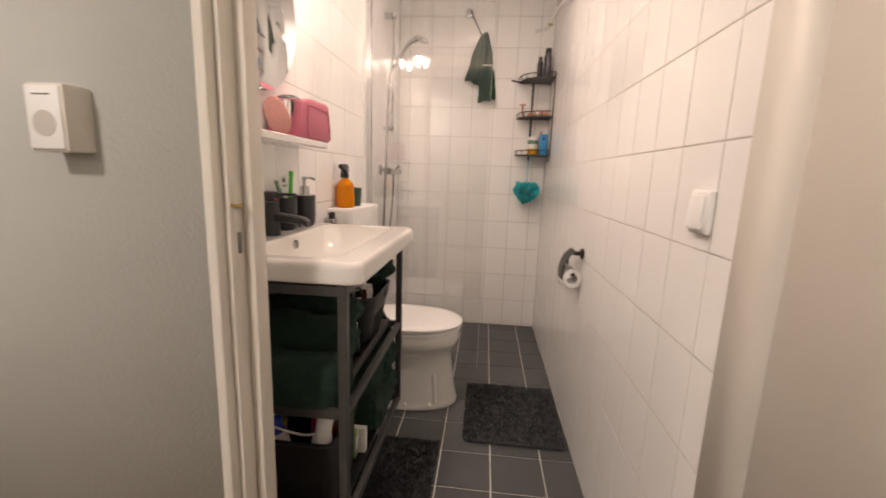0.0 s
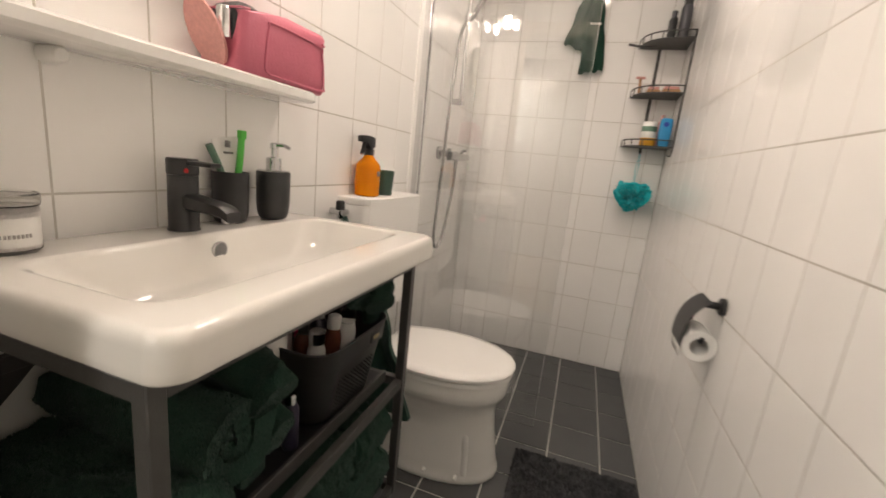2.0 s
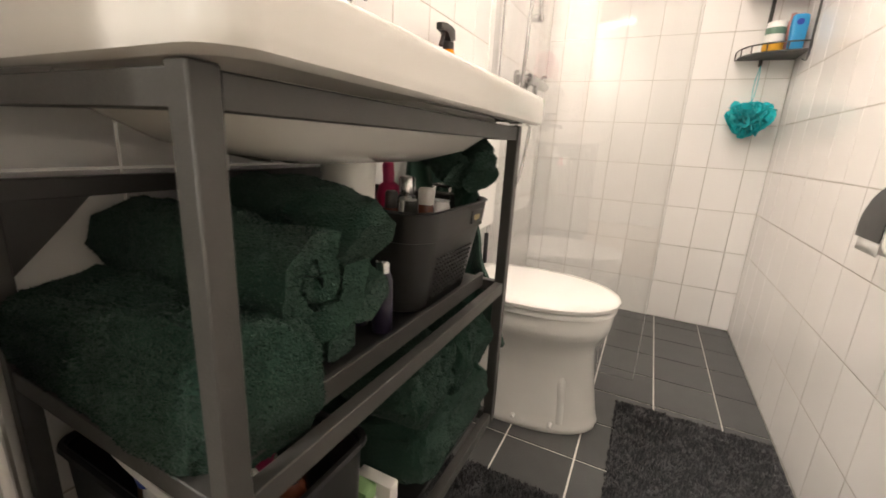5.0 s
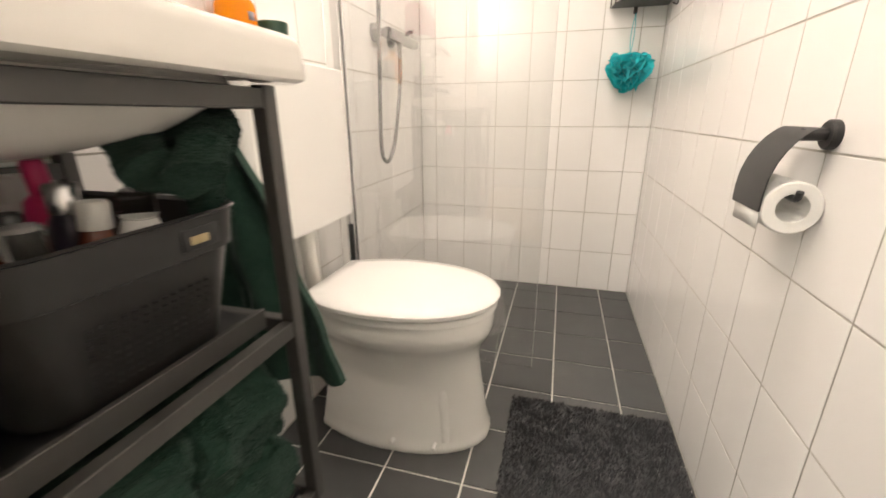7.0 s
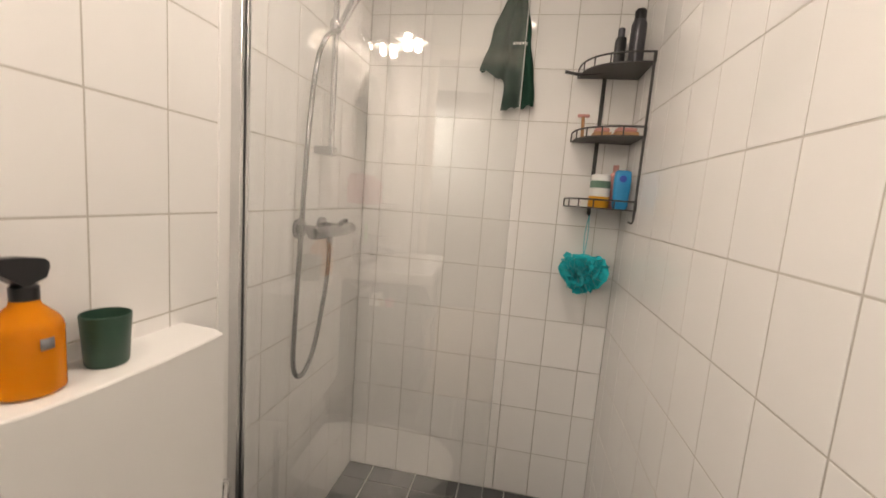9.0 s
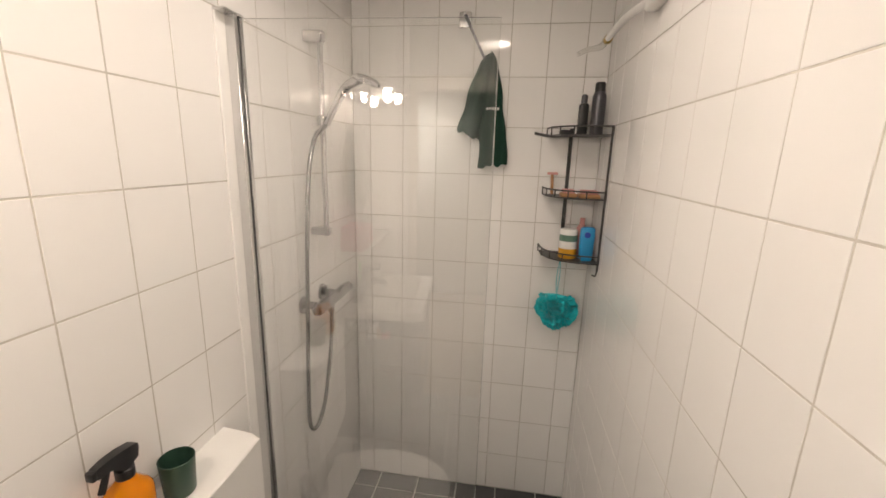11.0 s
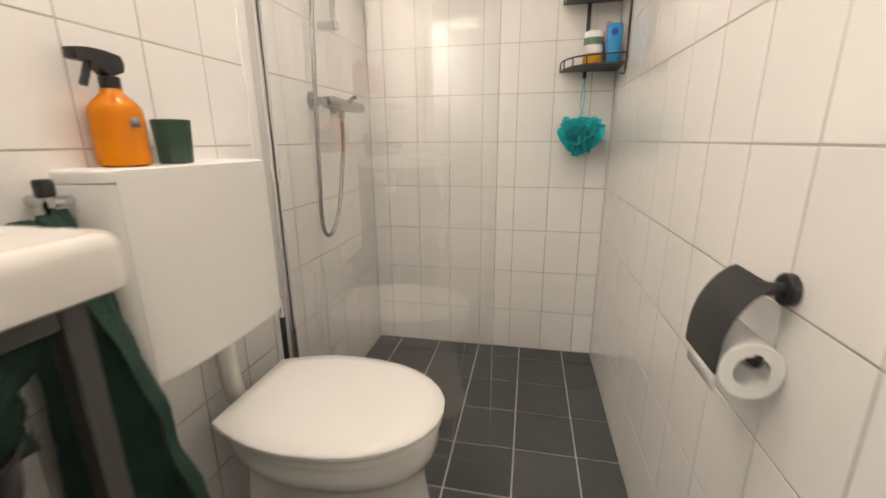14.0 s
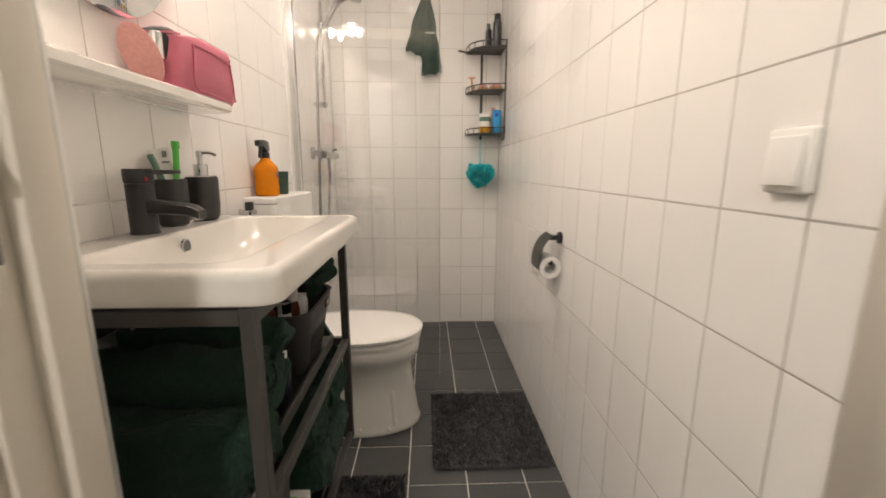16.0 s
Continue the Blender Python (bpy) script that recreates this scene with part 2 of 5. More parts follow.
# floor and ceiling
floor = structure("floor", box((-1.6, -1.6, -0.12), (0.75, YB + 0.15, -0.0025)), M_FGROUT, "dark tiled bathroom floor with pale grout")
structure("hall_floor", box((-1.6, -1.6, -0.0015), (0.75, 0.6, 0.006)), material("hall_laminate", (0.3, 0.22, 0.15), 0.45, vary=0.15, scale=6), "light brown laminate floor of the hall")
structure("ceiling", box((-1.6, -1.6, H), (0.75, YB + 0.15, H + 0.1)), M_CEIL, "white painted ceiling")
wall_left = structure("wall_left", box((XL - 0.12, YN, -0.05), (XL - 0.0008, YB + 0.12, H)), M_GROUT, "white glazed tile wall with grey grout")
wall_right = structure("wall_right", box((XR + 0.0008, 0.658, -0.05), (XR + 0.13, YB + 0.12, H)), M_GROUT, "white glazed tile wall with grey grout")
wall_back = structure("wall_back", box((XL - 0.0008, YB + 0.0008, -0.05), (XR + 0.0008, YB + 0.12, H)), M_GROUT, "white glazed tile wall of the shower with grey grout")
structure("wall_door", box((-1.6, HALL_Y, -0.05), (-0.334, YN - 0.002, H)), M_WALLP, "pale grey-green painted hall wall beside the door")
# Unseen white panel, added to bounce light onto the vanity's near end.
structure("wall_front", box((XL, YN - 0.0015, -0.05), (-0.336, YN + 0.004, H)), M_TILE, "unseen white panel beside the door, added to bounce light under the basin")
structure("wall_above_door", box((-0.334, HALL_Y, 2.142), (0.56, YN - 0.002, H)), M_WALLP, "pale painted wall over the door")
structure("wall_hall_right", box((0.56, -1.6, -0.05), (0.7, 0.656, H)), M_WALLP, "pale painted wall of the hall")
structure("wall_hall_back", box((-1.6, -1.75, -0.05), (0.7, -1.6, H)), M_WALLP, "pale painted end wall of the hall")
structure("wall_hall_left", box((-1.75, -1.6, -0.05), (-1.6, HALL_Y, H)), M_WALLP, "pale painted side wall of the hall")

# ---- door frame and door ----
frame_ob = structure("door_frame", box((-0.336, 0.548, 0.0), (-0.318, 0.65, 2.14), 0.004), M_PAINT, "cream painted wooden door frame with a rebate")
part("rebate", box((-0.3185, 0.57, 0.0), (-0.308, 0.648, 2.1), 0.003), M_PAINT, frame_ob)
part("stop", box((-0.3085, 0.605, 0.0), (-0.29, 0.645, 2.1), 0.004), M_PAINT, frame_ob)
part("head", box((-0.326, 0.545, 2.06), (0.55, 0.64, 2.14), 0.005), M_PAINT, frame_ob)
part("hinge_post", box((0.4975, 0.54, 0.0), (0.558, 0.6575, 2.06)), M_PAINT, frame_ob)
strike = part("strike_plate", box((-0.3085, 0.578, 0.94), (-0.3062, 0.6, 1.12), 0.001), M_PAINT, frame_ob, "painted metal strike plate")
# Raised grey plate gives the shade of the bolt recess.
part("bolt_recess_shade", box((-0.3068, 0.584, 0.985), (-0.3052, 0.594, 1.02)), M_INK, strike)
part("latch_lip", tube([(-0.307, 0.573, 1.065), (-0.3, 0.582, 1.063), (-0.303, 0.598, 1.063)], 0.003, 6), M_BRASS, strike)
door = structure("door_1", box((0.4975, -0.25, 0.012), (0.5375, 0.5395, 2.05)), M_PAINT, "open cream painted flush door leaf")

# ---- socket on the hall wall ----
sock = thing("wall_socket", (-0.545, HALL_Y, 1.187), "cream surface-mounted wall socket on the hall wall", "socket")
part("housing", box((-0.577, 0.514, 1.138), (-0.514, HALL_Y, 1.235), 0.004), M_PAINT, sock)
part("face_plate", box((-0.573, 0.5115, 1.142), (-0.518, 0.5145, 1.231), 0.001), M_PLASTIC_W, sock)
# Well and slot are raised darker pieces; the recess shade is their colour.
part("well", lathe((-0.546, 0.5105, 1.178), [(0.0185, 0.0), (0.0185, 0.001), (0.016, 0.0015)], 24, "y"), M_GROUT, sock)
part("slot", box((-0.56, 0.5105, 1.218), (-0.533, 0.512, 1.2195)), M_INK, sock)

# ---- mirror lamp over the round mirror ----
lamp = thing("wall_lamp", (XL, 1.155, 1.95), "lit wall lamp with flower-shaped glass shades on short arms", "lamp")
part("base_plate", box((XL, 1.0, 1.925), (XL + 0.02, 1.31, 1.975), 0.006), M_CHROME, lamp)
for k, (lx, ly, dz, r) in enumerate(((0.05, -0.06, 0.01, 0.028), (0.115, 0.0, -0.018, 0.03), (0.185, 0.035, 0.012, 0.04), (0.24, 0.06, -0.01, 0.03))):
    c = Vector((XL + lx, 1.14 + ly, 1.945 + dz))
    part("arm", tube([(XL + 0.018, c.y * 0.5 + 0.57, 1.965), (XL + 0.02 + 0.5 * lx, c.y, 1.985), (c.x, c.y, c.z + 0.02)], 0.005, 8), M_CHROME, lamp)
    fl = bmesh.new()
    for j in range(6):
        a = j * math.pi / 3 + 0.3 * k
        d = Vector((0.45, math.cos(a), math.sin(a))).normalized()
        bmesh.ops.create_icosphere(fl, subdivisions=1, radius=r * 0.52, matrix=Matrix.Translation(c + d * r * 0.62))
    bmesh.ops.create_icosphere(fl, subdivisions=1, radius=r * 0.6, matrix=Matrix.Translation(c + Vector((r * 0.3, 0, 0))))
    # Collar is no known part, added to keep lamplight off the upper walls.
    part("collar", lathe((c.x + 0.3 * r, c.y, c.z + 0.45 * r), [(1.55 * r, 0.0), (1.5 * r, 0.25 * r), (0.9 * r, 0.75 * r), (0.3 * r, 0.95 * r), (0.25 * r, 0.85 * r), (0.85 * r, 0.65 * r), (1.42 * r, 0.2 * r), (1.5 * r, 0.0)], 24, "z", None, (False, False)), M_PLASTIC_W, lamp, "white collar added over the shade to hold light off the upper walls", smooth=True)
    part("shade", fl, M_GLOW, lamp, "glowing flower-shaped glass shade", smooth=True)



def ceiling_lamp(x, y, r, glow, label):
    ob = thing("ceiling_lamp", (x, y, H), label, "lamp")
    part("housing", lathe((x, y, H - 0.06), [(r - 0.006, 0.018), (r - 0.004, 0.0), (r, 0.001), (r + 0.004, 0.01), (r + 0.006, 0.06)], 40), M_PLASTIC_W, ob)
    part("diffuser", lathe((x, y, H - 0.055), [(r - 0.007, 0.012), (r - 0.007, 0.008), (r * 0.6, 0.003), (r * 0.2, 0.001)], 40), glow, ob, "glowing opal diffuser", smooth=True)


ceiling_lamp(-0.8, -1.1, 0.15, M_HALLGLOW, "lit round white ceiling lamp in the hall")
ceiling_lamp(-0.01, 1.9, 0.115, M_CEILGLOW, "small lit round ceiling lamp over the bathroom floor")

# ---- vanity ----
VY0, VY1, VX0, VX1 = 0.763, 1.362, -0.55, -0.186
van = thing("vanity_frame", ((VX0 + VX1) / 2, (VY0 + VY1) / 2, 0.285), "black steel open vanity frame with a middle shelf", "vanity")
T = 0.02
for px, py in ((VX0, VY0), (VX0, VY1), (VX1, VY0), (VX1, VY1)):
    sx = 1 if px == VX0 else -1
    sy = 1 if py == VY0 else -1
    part("post", box((px, py, 0.285), (px + sx * T, py + sy * T, 0.887), 0.0015, 1), M_BLACK, van)
for z in (0.285, 0.575, 0.862):
    for x in (VX0, VX1 - T):
        zz = z - 0.09 if (x == VX0 and z > 0.8) else z
        part("long_rail", box((x + 0.002, VY0 + T, zz), (x + T - 0.002, VY1 - T, zz + 0.022), 0.0012, 1), M_BLACK, van)
    for y in (VY0, VY1 - T):
        part("short_rail", box((VX0 + T, y + 0.002, z), (VX1 - T, y + T - 0.002, z + 0.022), 0.0012, 1), M_BLACK, van)
part("shelf", box((VX0 + 0.03, VY0 + 0.022, 0.585), (VX1 - 0.05, VY1 - 0.022, 0.6), 0.001, 1), M_BLACKP, van)
part("shelf_edge", box((VX1 - 0.05, VY0 + 0.022, 0.585), (VX1 - 0.042, VY1 - 0.022, 0.612), 0.001, 1), M_BLACK, van)
part("shelf", box((VX0 + 0.03, VY0 + 0.022, 0.296), (VX1 - 0.03, VY1 - 0.022, 0.306), 0.001, 1), M_BLACKP, van)
part("gusset", loft([[(VX0 + dx, VY0 + a, z) for a, z in ((0.02, 0.772), (0.1, 0.772), (0.075, 0.745), (0.02, 0.69))] for dx in (0.003, 0.008)]), M_BLACK, van)

# ---- basin ----
BX0, BX1, BY0, BY1, BZ = XL + 0.001, -0.152, 0.756, 1.392, 0.938
bcx, bcy, bhx, bhy = (BX0 + BX1) / 2, (BY0 + BY1) / 2, (BX1 - BX0) / 2, (BY1 - BY0) / 2
icx, icy, ihx, ihy = -0.343, 1.08, 0.114, 0.273
rings = [rrect(icx, icy, ihx + 0.008, ihy + 0.008, 0.05, 0.8885), rrect(bcx, bcy, bhx - 0.012, bhy - 0.012, 0.03, 0.8885)]
rings += [rrect(bcx, bcy, bhx - 0.006, bhy - 0.006, 0.034, 0.8885), rrect(bcx, bcy, bhx - 0.001, bhy - 0.001, 0.029, 0.892)]
rings += [rrect(bcx, bcy, bhx, bhy, 0.029, 0.897), rrect(bcx, bcy, bhx, bhy, 0.029, 0.902), rrect(bcx, bcy, bhx - 0.001, bhy - 0.001, 0.029, 0.922), rrect(bcx, bcy, bhx - 0.0015, bhy - 0.0015, 0.029, 0.9265)]
rings += [rrect(bcx, bcy, bhx - 0.003, bhy - 0.003, 0.029, 0.9315), rrect(bcx, bcy, bhx - 0.0065, bhy - 0.0065, 0.028, 0.9358), rrect(bcx, bcy, bhx - 0.0115, bhy - 0.0115, 0.026, BZ), rrect(bcx, bcy, bhx - 0.016, bhy - 0.016, 0.024, BZ)]
rings += [rrect(icx, icy, ihx + 0.009 - 0.011 * math.sin(radians(q)), ihy + 0.009 - 0.012 * math.sin(radians(q)), 0.045, BZ - 0.011 * (1 - math.cos(radians(q)))) for q in (-8, 0, 15, 30, 45, 60, 75)]
rings += [rrect(icx, icy, ihx - 0.014, ihy - 0.03, 0.05, 0.895), rrect(icx, icy, ihx - 0.02, ihy - 0.05, 0.05, 0.875), rrect(icx, icy, ihx - 0.032, ihy - 0.075, 0.05, 0.862), rrect(icx, icy, ihx - 0.05, ihy - 0.1, 0.05, 0.855), rrect(icx, icy, ihx - 0.07, ihy - 0.13, 0.05, 0.852)]
basin = thing("wash_basin", (bcx, bcy, 0.8885), "white ceramic wash basin with rounded corners on the black frame", "basin")
bowl = part("bowl", loft(rings, None, False, True), M_BASIN_DIM, basin, smooth=True)
crisp(bowl)
under = [rrect(icx, icy, ihx + 0.012, ihy + 0.012, 0.06, 0.8885), rrect(icx, icy, ihx + 0.006, ihy, 0.06, 0.87), rrect(icx, icy, ihx - 0.02, ihy - 0.05, 0.06, 0.84), rrect(icx, icy, ihx - 0.06, ihy - 0.13, 0.05, 0.822)]
part("underside", loft(under, None, False, True), M_BASIN_DIM, basin, smooth=True)
part("overflow", lathe((-0.4485, 1.08, 0.909), [(0.0155, 0.0), (0.0155, 0.004), (0.0125, 0.0045), (0.012, 0.001)], 20, "x"), M_CHROME, basin)
# Grey disc painted as the shade inside the overflow; no hole is cut.
part("overflow_shade", lathe((-0.4475, 1.08, 0.909), [(0.0125, 0.0), (0.0125, 0.0028)], 16, "x"), M_INK, basin)
trap = thing("basin_trap", (icx, icy, 0.6), "white plastic siphon under the basin", "siphon")
part("collar", lathe((icx, icy, 0.74), [(0.034, 0.0), (0.036, 0.02), (0.036, 0.06), (0.04, 0.082)], 24), M_PIPE, trap, smooth=True)
part("cup", lathe((icx, icy, 0.70), [(0.03, 0.0), (0.042, 0.012), (0.042, 0.034), (0.03, 0.038)], 24), M_PIPE, trap, smooth=True)
part("outlet_pipe", tube([(icx, icy, 0.72), (-0.42, icy, 0.72), (-0.54, icy, 0.725), (XL, icy, 0.725)], 0.02, 12), M_PIPE, trap, smooth=True)
part("supply_hose", tube([(-0.5, 1.0, 0.83), (-0.49, 0.97, 0.78), (-0.5, 0.96, 0.74), (-0.54, 1.0, 0.72), (XL, 1.02, 0.72)], 0.005, 8), M_HOSE, trap, smooth=True)

# ---- tap ----
tx, ty = -0.511, 1.066
tap = thing("basin_tap", (tx, ty, BZ), "matt black single-lever basin tap with a red dot", "tap")
part("body", lathe((tx, ty, BZ), [(0.0255, 0), (0.0255, 0.002), (0.024, 0.004), (0.0235, 0.093), (0.0235, 0.095)], 28), M_MATT, tap)
part("spout", loft([[(tx + a, ty + w * c, BZ + z + h * d) for c, d in ((-1, -0.7), (-0.7, -1), (0.7, -1), (1, -0.7), (1, 0.7), (0.7, 1), (-0.7, 1), (-1, 0.7))] for a, z, w, h in ((0.01, 0.052, 0.016, 0.014), (0.05, 0.049, 0.0155, 0.012), (0.085, 0.046, 0.015, 0.011), (0.1, 0.043, 0.015, 0.0105), (0.112, 0.036, 0.0145, 0.009))]), M_MATT, tap)
part("nozzle", lathe((tx + 0.1, ty, BZ + 0.026), [(0.011, 0), (0.011, 0.008)], 16), M_CHROME, tap)
lever = part("lever", lathe((tx, ty, BZ + 0.096), [(0.0235, 0), (0.0245, 0.003), (0.0245, 0.024), (0.023, 0.027)], 28), M_MATT, tap)
part("lever_blade", box((tx + 0.012, ty - 0.011, BZ + 0.113), (tx + 0.075, ty + 0.011, BZ + 0.121), 0.003), M_MATT, lever)
part("red_dot", lathe((tx + 0.0215, ty - 0.012, BZ + 0.104), [(0.004, 0), (0.004, 0.002)], 12, "x"), M_RED, lever)

# ---- tumbler and soap dispenser ----
cx, cy = -0.523, 1.178
tum = thing("toothbrush_tumbler", (cx, cy, BZ), "matt black tumbler holding toothbrushes and a tube", "tumbler")
part("cup", lathe((cx, cy, BZ), [(0.022, 0), (0.029, 0.004), (0.033, 0.02), (0.034, 0.1), (0.0325, 0.101), (0.031, 0.03), (0.02, 0.01)], 28), M_MATT, tum, smooth=True)
brush = thing("toothbrush", (cx, cy + 0.012, BZ + 0.02), "bright green plastic toothbrush standing in the tumbler", "toothbrush")
part("handle", tube([(cx, cy - 0.005, BZ + 0.02), (cx + 0.01, cy + 0.01, BZ + 0.1), (cx + 0.013, cy + 0.016, BZ + 0.175)], 0.0065, 8), M_GREENP, brush)
part("tip", box((cx + 0.007, cy + 0.009, BZ + 0.165), (cx + 0.019, cy + 0.023, BZ + 0.182), 0.002), M_GREENP, brush)
brush2 = thing("toothbrush", (cx, cy - 0.015, BZ + 0.02), "grey-green plastic toothbrush leaning in the tumbler", "toothbrush")
part("handle", tube([(cx, cy + 0.01, BZ + 0.02), (cx - 0.002, cy - 0.02, BZ + 0.1), (cx - 0.004, cy - 0.045, BZ + 0.15)], 0.0065, 8), M_GREENL, brush2)
tubet = thing("toothpaste_tube", (cx, cy, BZ + 0.04), "white toothpaste tube with grey print in the tumbler", "tube")
part("body", loft([[(cx - 0.012 + u * 0.3, cy - 0.005 + u, BZ + z + 0.2 * u) for u in (-w, w)] + [(cx - 0.012 + d + u * 0.3, cy - 0.005 + u, BZ + z + 0.2 * u) for u in (w, -w)] for z, w, d in ((0.04, 0.014, 0.02), (0.1, 0.02, 0.01), (0.165, 0.022, 0.002))]), M_PLASTIC_W, tubet)
part("print_bar", box((cx - 0.001, cy - 0.012, BZ + 0.147), (cx + 0.0025, cy - 0.002, BZ + 0.16)), M_INK, tubet)
part("print_bar", box((cx + 0.0, cy - 0.016, BZ + 0.135), (cx + 0.0035, cy + 0.004, BZ + 0.139)), M_INK, tubet)
sx, sy = -0.508, 1.28
soap = thing("soap_dispenser", (sx, sy, BZ), "black soap dispenser with a chrome pump", "dispenser")
part("bottle", lathe((sx, sy, BZ), [(0.022, 0), (0.029, 0.004), (0.033, 0.016), (0.035, 0.04), (0.0355, 0.1), (0.034, 0.104)], 28), M_MATT, soap, smooth=True)
part("cap_ring", lathe((sx, sy, BZ + 0.104), [(0.034, 0), (0.032, 0.003), (0.016, 0.004)], 28), M_CHROME, soap)
pump = part("pump", lathe((sx, sy, BZ + 0.107), [(0.0155, 0), (0.0155, 0.026), (0.006, 0.028), (0.006, 0.045), (0.008, 0.046), (0.008, 0.056), (0.006, 0.058)], 20), M_CHROME, soap)
part("nozzle", tube([(sx, sy, BZ + 0.16), (sx + 0.02, sy + 0.006, BZ + 0.161), (sx + 0.034, sy + 0.01, BZ + 0.155)], 0.004, 8), M_CHROME, pump)

# ---- salt jar ----
jx, jy = -0.519, 0.832
jar = thing("bath_salt_jar", (jx, jy, BZ), "glass jar of white bath salt with a clear lid", "jar")
part("glass", lathe((jx, jy, BZ), [(0.031, 0.0005), (0.0345, 0.004), (0.0345, 0.054), (0.031, 0.059)], 32), M_JAR, jar, smooth=True)
part("salt", lathe((jx, jy, BZ + 0.005), [(0.0325, 0), (0.033, 0.045), (0.027, 0.047)], 32), M_SALT, jar, smooth=True)
part("label", loft([[(jx + 0.035 * math.cos(a), jy + 0.035 * math.sin(a), BZ + z) for a in [radians(-75 + 8 * i) for i in range(16)]] + [(jx + 0.0347 * math.cos(a), jy + 0.0347 * math.sin(a), BZ + z) for a in [radians(45 - 8 * i) for i in range(16)]] for z in (0.01, 0.045)]), M_PAPER, jar, "white paper label with grey print")
for i in range(8):
    a = radians(-30 + 6.5 * i)
    part("print_bar", box((jx + 0.035 * math.cos(a) - 0.0006, jy + 0.035 * math.sin(a) - 0.0012, BZ + 0.021), (jx + 0.035 * math.cos(a) + 0.0008, jy + 0.035 * math.sin(a) + 0.0012, BZ + 0.0255)), M_PALEINK, jar)
part("lid", lathe((jx, jy, BZ + 0.058), [(0.035, 0), (0.036, 0.003), (0.036, 0.013), (0.034, 0.015)], 32), M_LENS, jar, "clear glass screw lid")
dark = thing("perfume_bottle", (-0.535, 0.768, BZ), "small dark bottle beside the jar", "bottle")
part("body", box((-0.55, 0.752, BZ), (-0.525, 0.786, BZ + 0.05), 0.003), M_BROWN, dark)

# ---- shelf over the basin, bag and mirror ----
shelf = thing("wall_shelf", (XL, 1.05, 1.19), "white wall shelf with rounded corners above the basin", "shelf")
sh = [rrect(XL + 0.02, 1.03, 0.098 + d, 0.325 + d, 0.03, z) for d, z in ((-0.006, 1.196), (0, 1.2), (0, 1.214), (-0.004, 1.218))]
sh = [[(max(x, XL + 0.0005), y, z) for x, y, z in r] for r in sh]
part("board", loft(sh), M_CERAMIC_BRIGHT, shelf)
part("bracket", lathe((XL, 0.915, 1.186), [(0.013, 0.0), (0.013, 0.02), (0.011, 0.03), (0.008, 0.034)], 16, "x"), M_PLASTIC_W, shelf)

bag = thing("toiletry_bag", (-0.5, 1.26, 1.218), "open pink imitation-leather toiletry bag on the shelf", "bag")
g = bmesh.new()
bag_rings = []
for z, hx, hy, r in ((0.0, 0.048, 0.098, 0.014), (0.005, 0.051, 0.101, 0.016), (0.05, 0.051, 0.1, 0.016), (0.1, 0.049, 0.096, 0.016), (0.114, 0.045, 0.091, 0.016), (0.123, 0.038, 0.083, 0.016), (0.127, 0.026, 0.07, 0.014), (0.128, 0.01, 0.05, 0.008)):
    bag_rings.append(rrect(-0.503, 1.256 + 0.06 * z + 2.2 * max(0.0, z - 0.1), hx, hy + 0.021 - 2.2 * max(0.0, z - 0.1) * 0.6, r, 1.2195 + z, 7))
body = loft(bag_rings, g)
crumple(body, 0.0028, 22)
part("panel_piping", tube([(-0.4505, 1.2, 1.226), (-0.4505, 1.355, 1.226), (-0.4505, 1.367, 1.24), (-0.452, 1.362, 1.3), (-0.4535, 1.35, 1.316), (-0.4535, 1.215, 1.318), (-0.452, 1.2, 1.305), (-0.4505, 1.19, 1.24), (-0.4505, 1.2, 1.226)], 0.0022, 6), M_PINK, bag, smooth=True)
part("body", body, M_PINK, bag, smooth=True)
part("piping", tube([(p[0] * 1.0, p[1], p[2] + 0.004) for p in bag_rings[3]][::2], 0.0022, 6), M_PINK, bag, smooth=True)
flap = bmesh.new()
fl_rings = [[(-0.505 + 0.036 * math.cos(a), 1.135 + t, 1.272 + 0.05 * math.sin(a)) for a in [2 * math.pi * i / 20 for i in range(20)]] for t in (0.0, 0.006)]
fl_rings = [[(x, y - 0.5 * (z - 1.22), z) for x, y, z in r] for r in fl_rings]
part("flap", loft(fl_rings, flap), M_PINKL, bag, "pale pink fabric flap hanging open")
# Solid black block stands in for the shade inside the open bag.
part("opening_shade", loft([rrect(-0.503, 1.168 + d, a, b_, 0.012, z, 6) for z, a, b_, d in ((1.27, 0.036, 0.03, 0.0), (1.312, 0.036, 0.03, 0.0), (1.332, 0.032, 0.028, 0.012), (1.34, 0.02, 0.018, 0.016))]), M_BLACKP, bag, "black block standing in for the shaded inside of the bag")
part("tube", lathe((-0.485, 1.13, 1.27), [(0.012, 0), (0.012, 0.045), (0.009, 0.05)], 14), M_ALU, bag)

mirror = thing("round_mirror", (XL, 1.085, 1.62), "round frameless wall mirror above the shelf", "mirror")
part("backing", lathe((XL, 1.085, 1.585), [(0.235, 0.0), (0.235, 0.012)], 64, "x"), M_PLASTIC_W, mirror)
part("mirror_glass", lathe((XL + 0.0125, 1.085, 1.585), [(0.245, 0.0), (0.245, 0.004), (0.243, 0.0055)], 64, "x"), M_MIRROR, mirror)

# ---- switch on the right wall ----
sw = thing("light_switch", (XR, 0.8, 1.07), "white surface-mounted rocker light switch on the tiles", "switch")
part("base", box((XR - 0.013, 0.741, 1.031), (XR, 0.81, 1.113), 0.005, 3), M_PLASTIC_W, sw)
rk_ = box((XR - 0.018, 0.751, 1.041), (XR - 0.009, 0.802, 1.103), 0.002, 2)
for v in rk_.verts:
    v.co.x -= 0.08 * (1.1 - v.co.z)
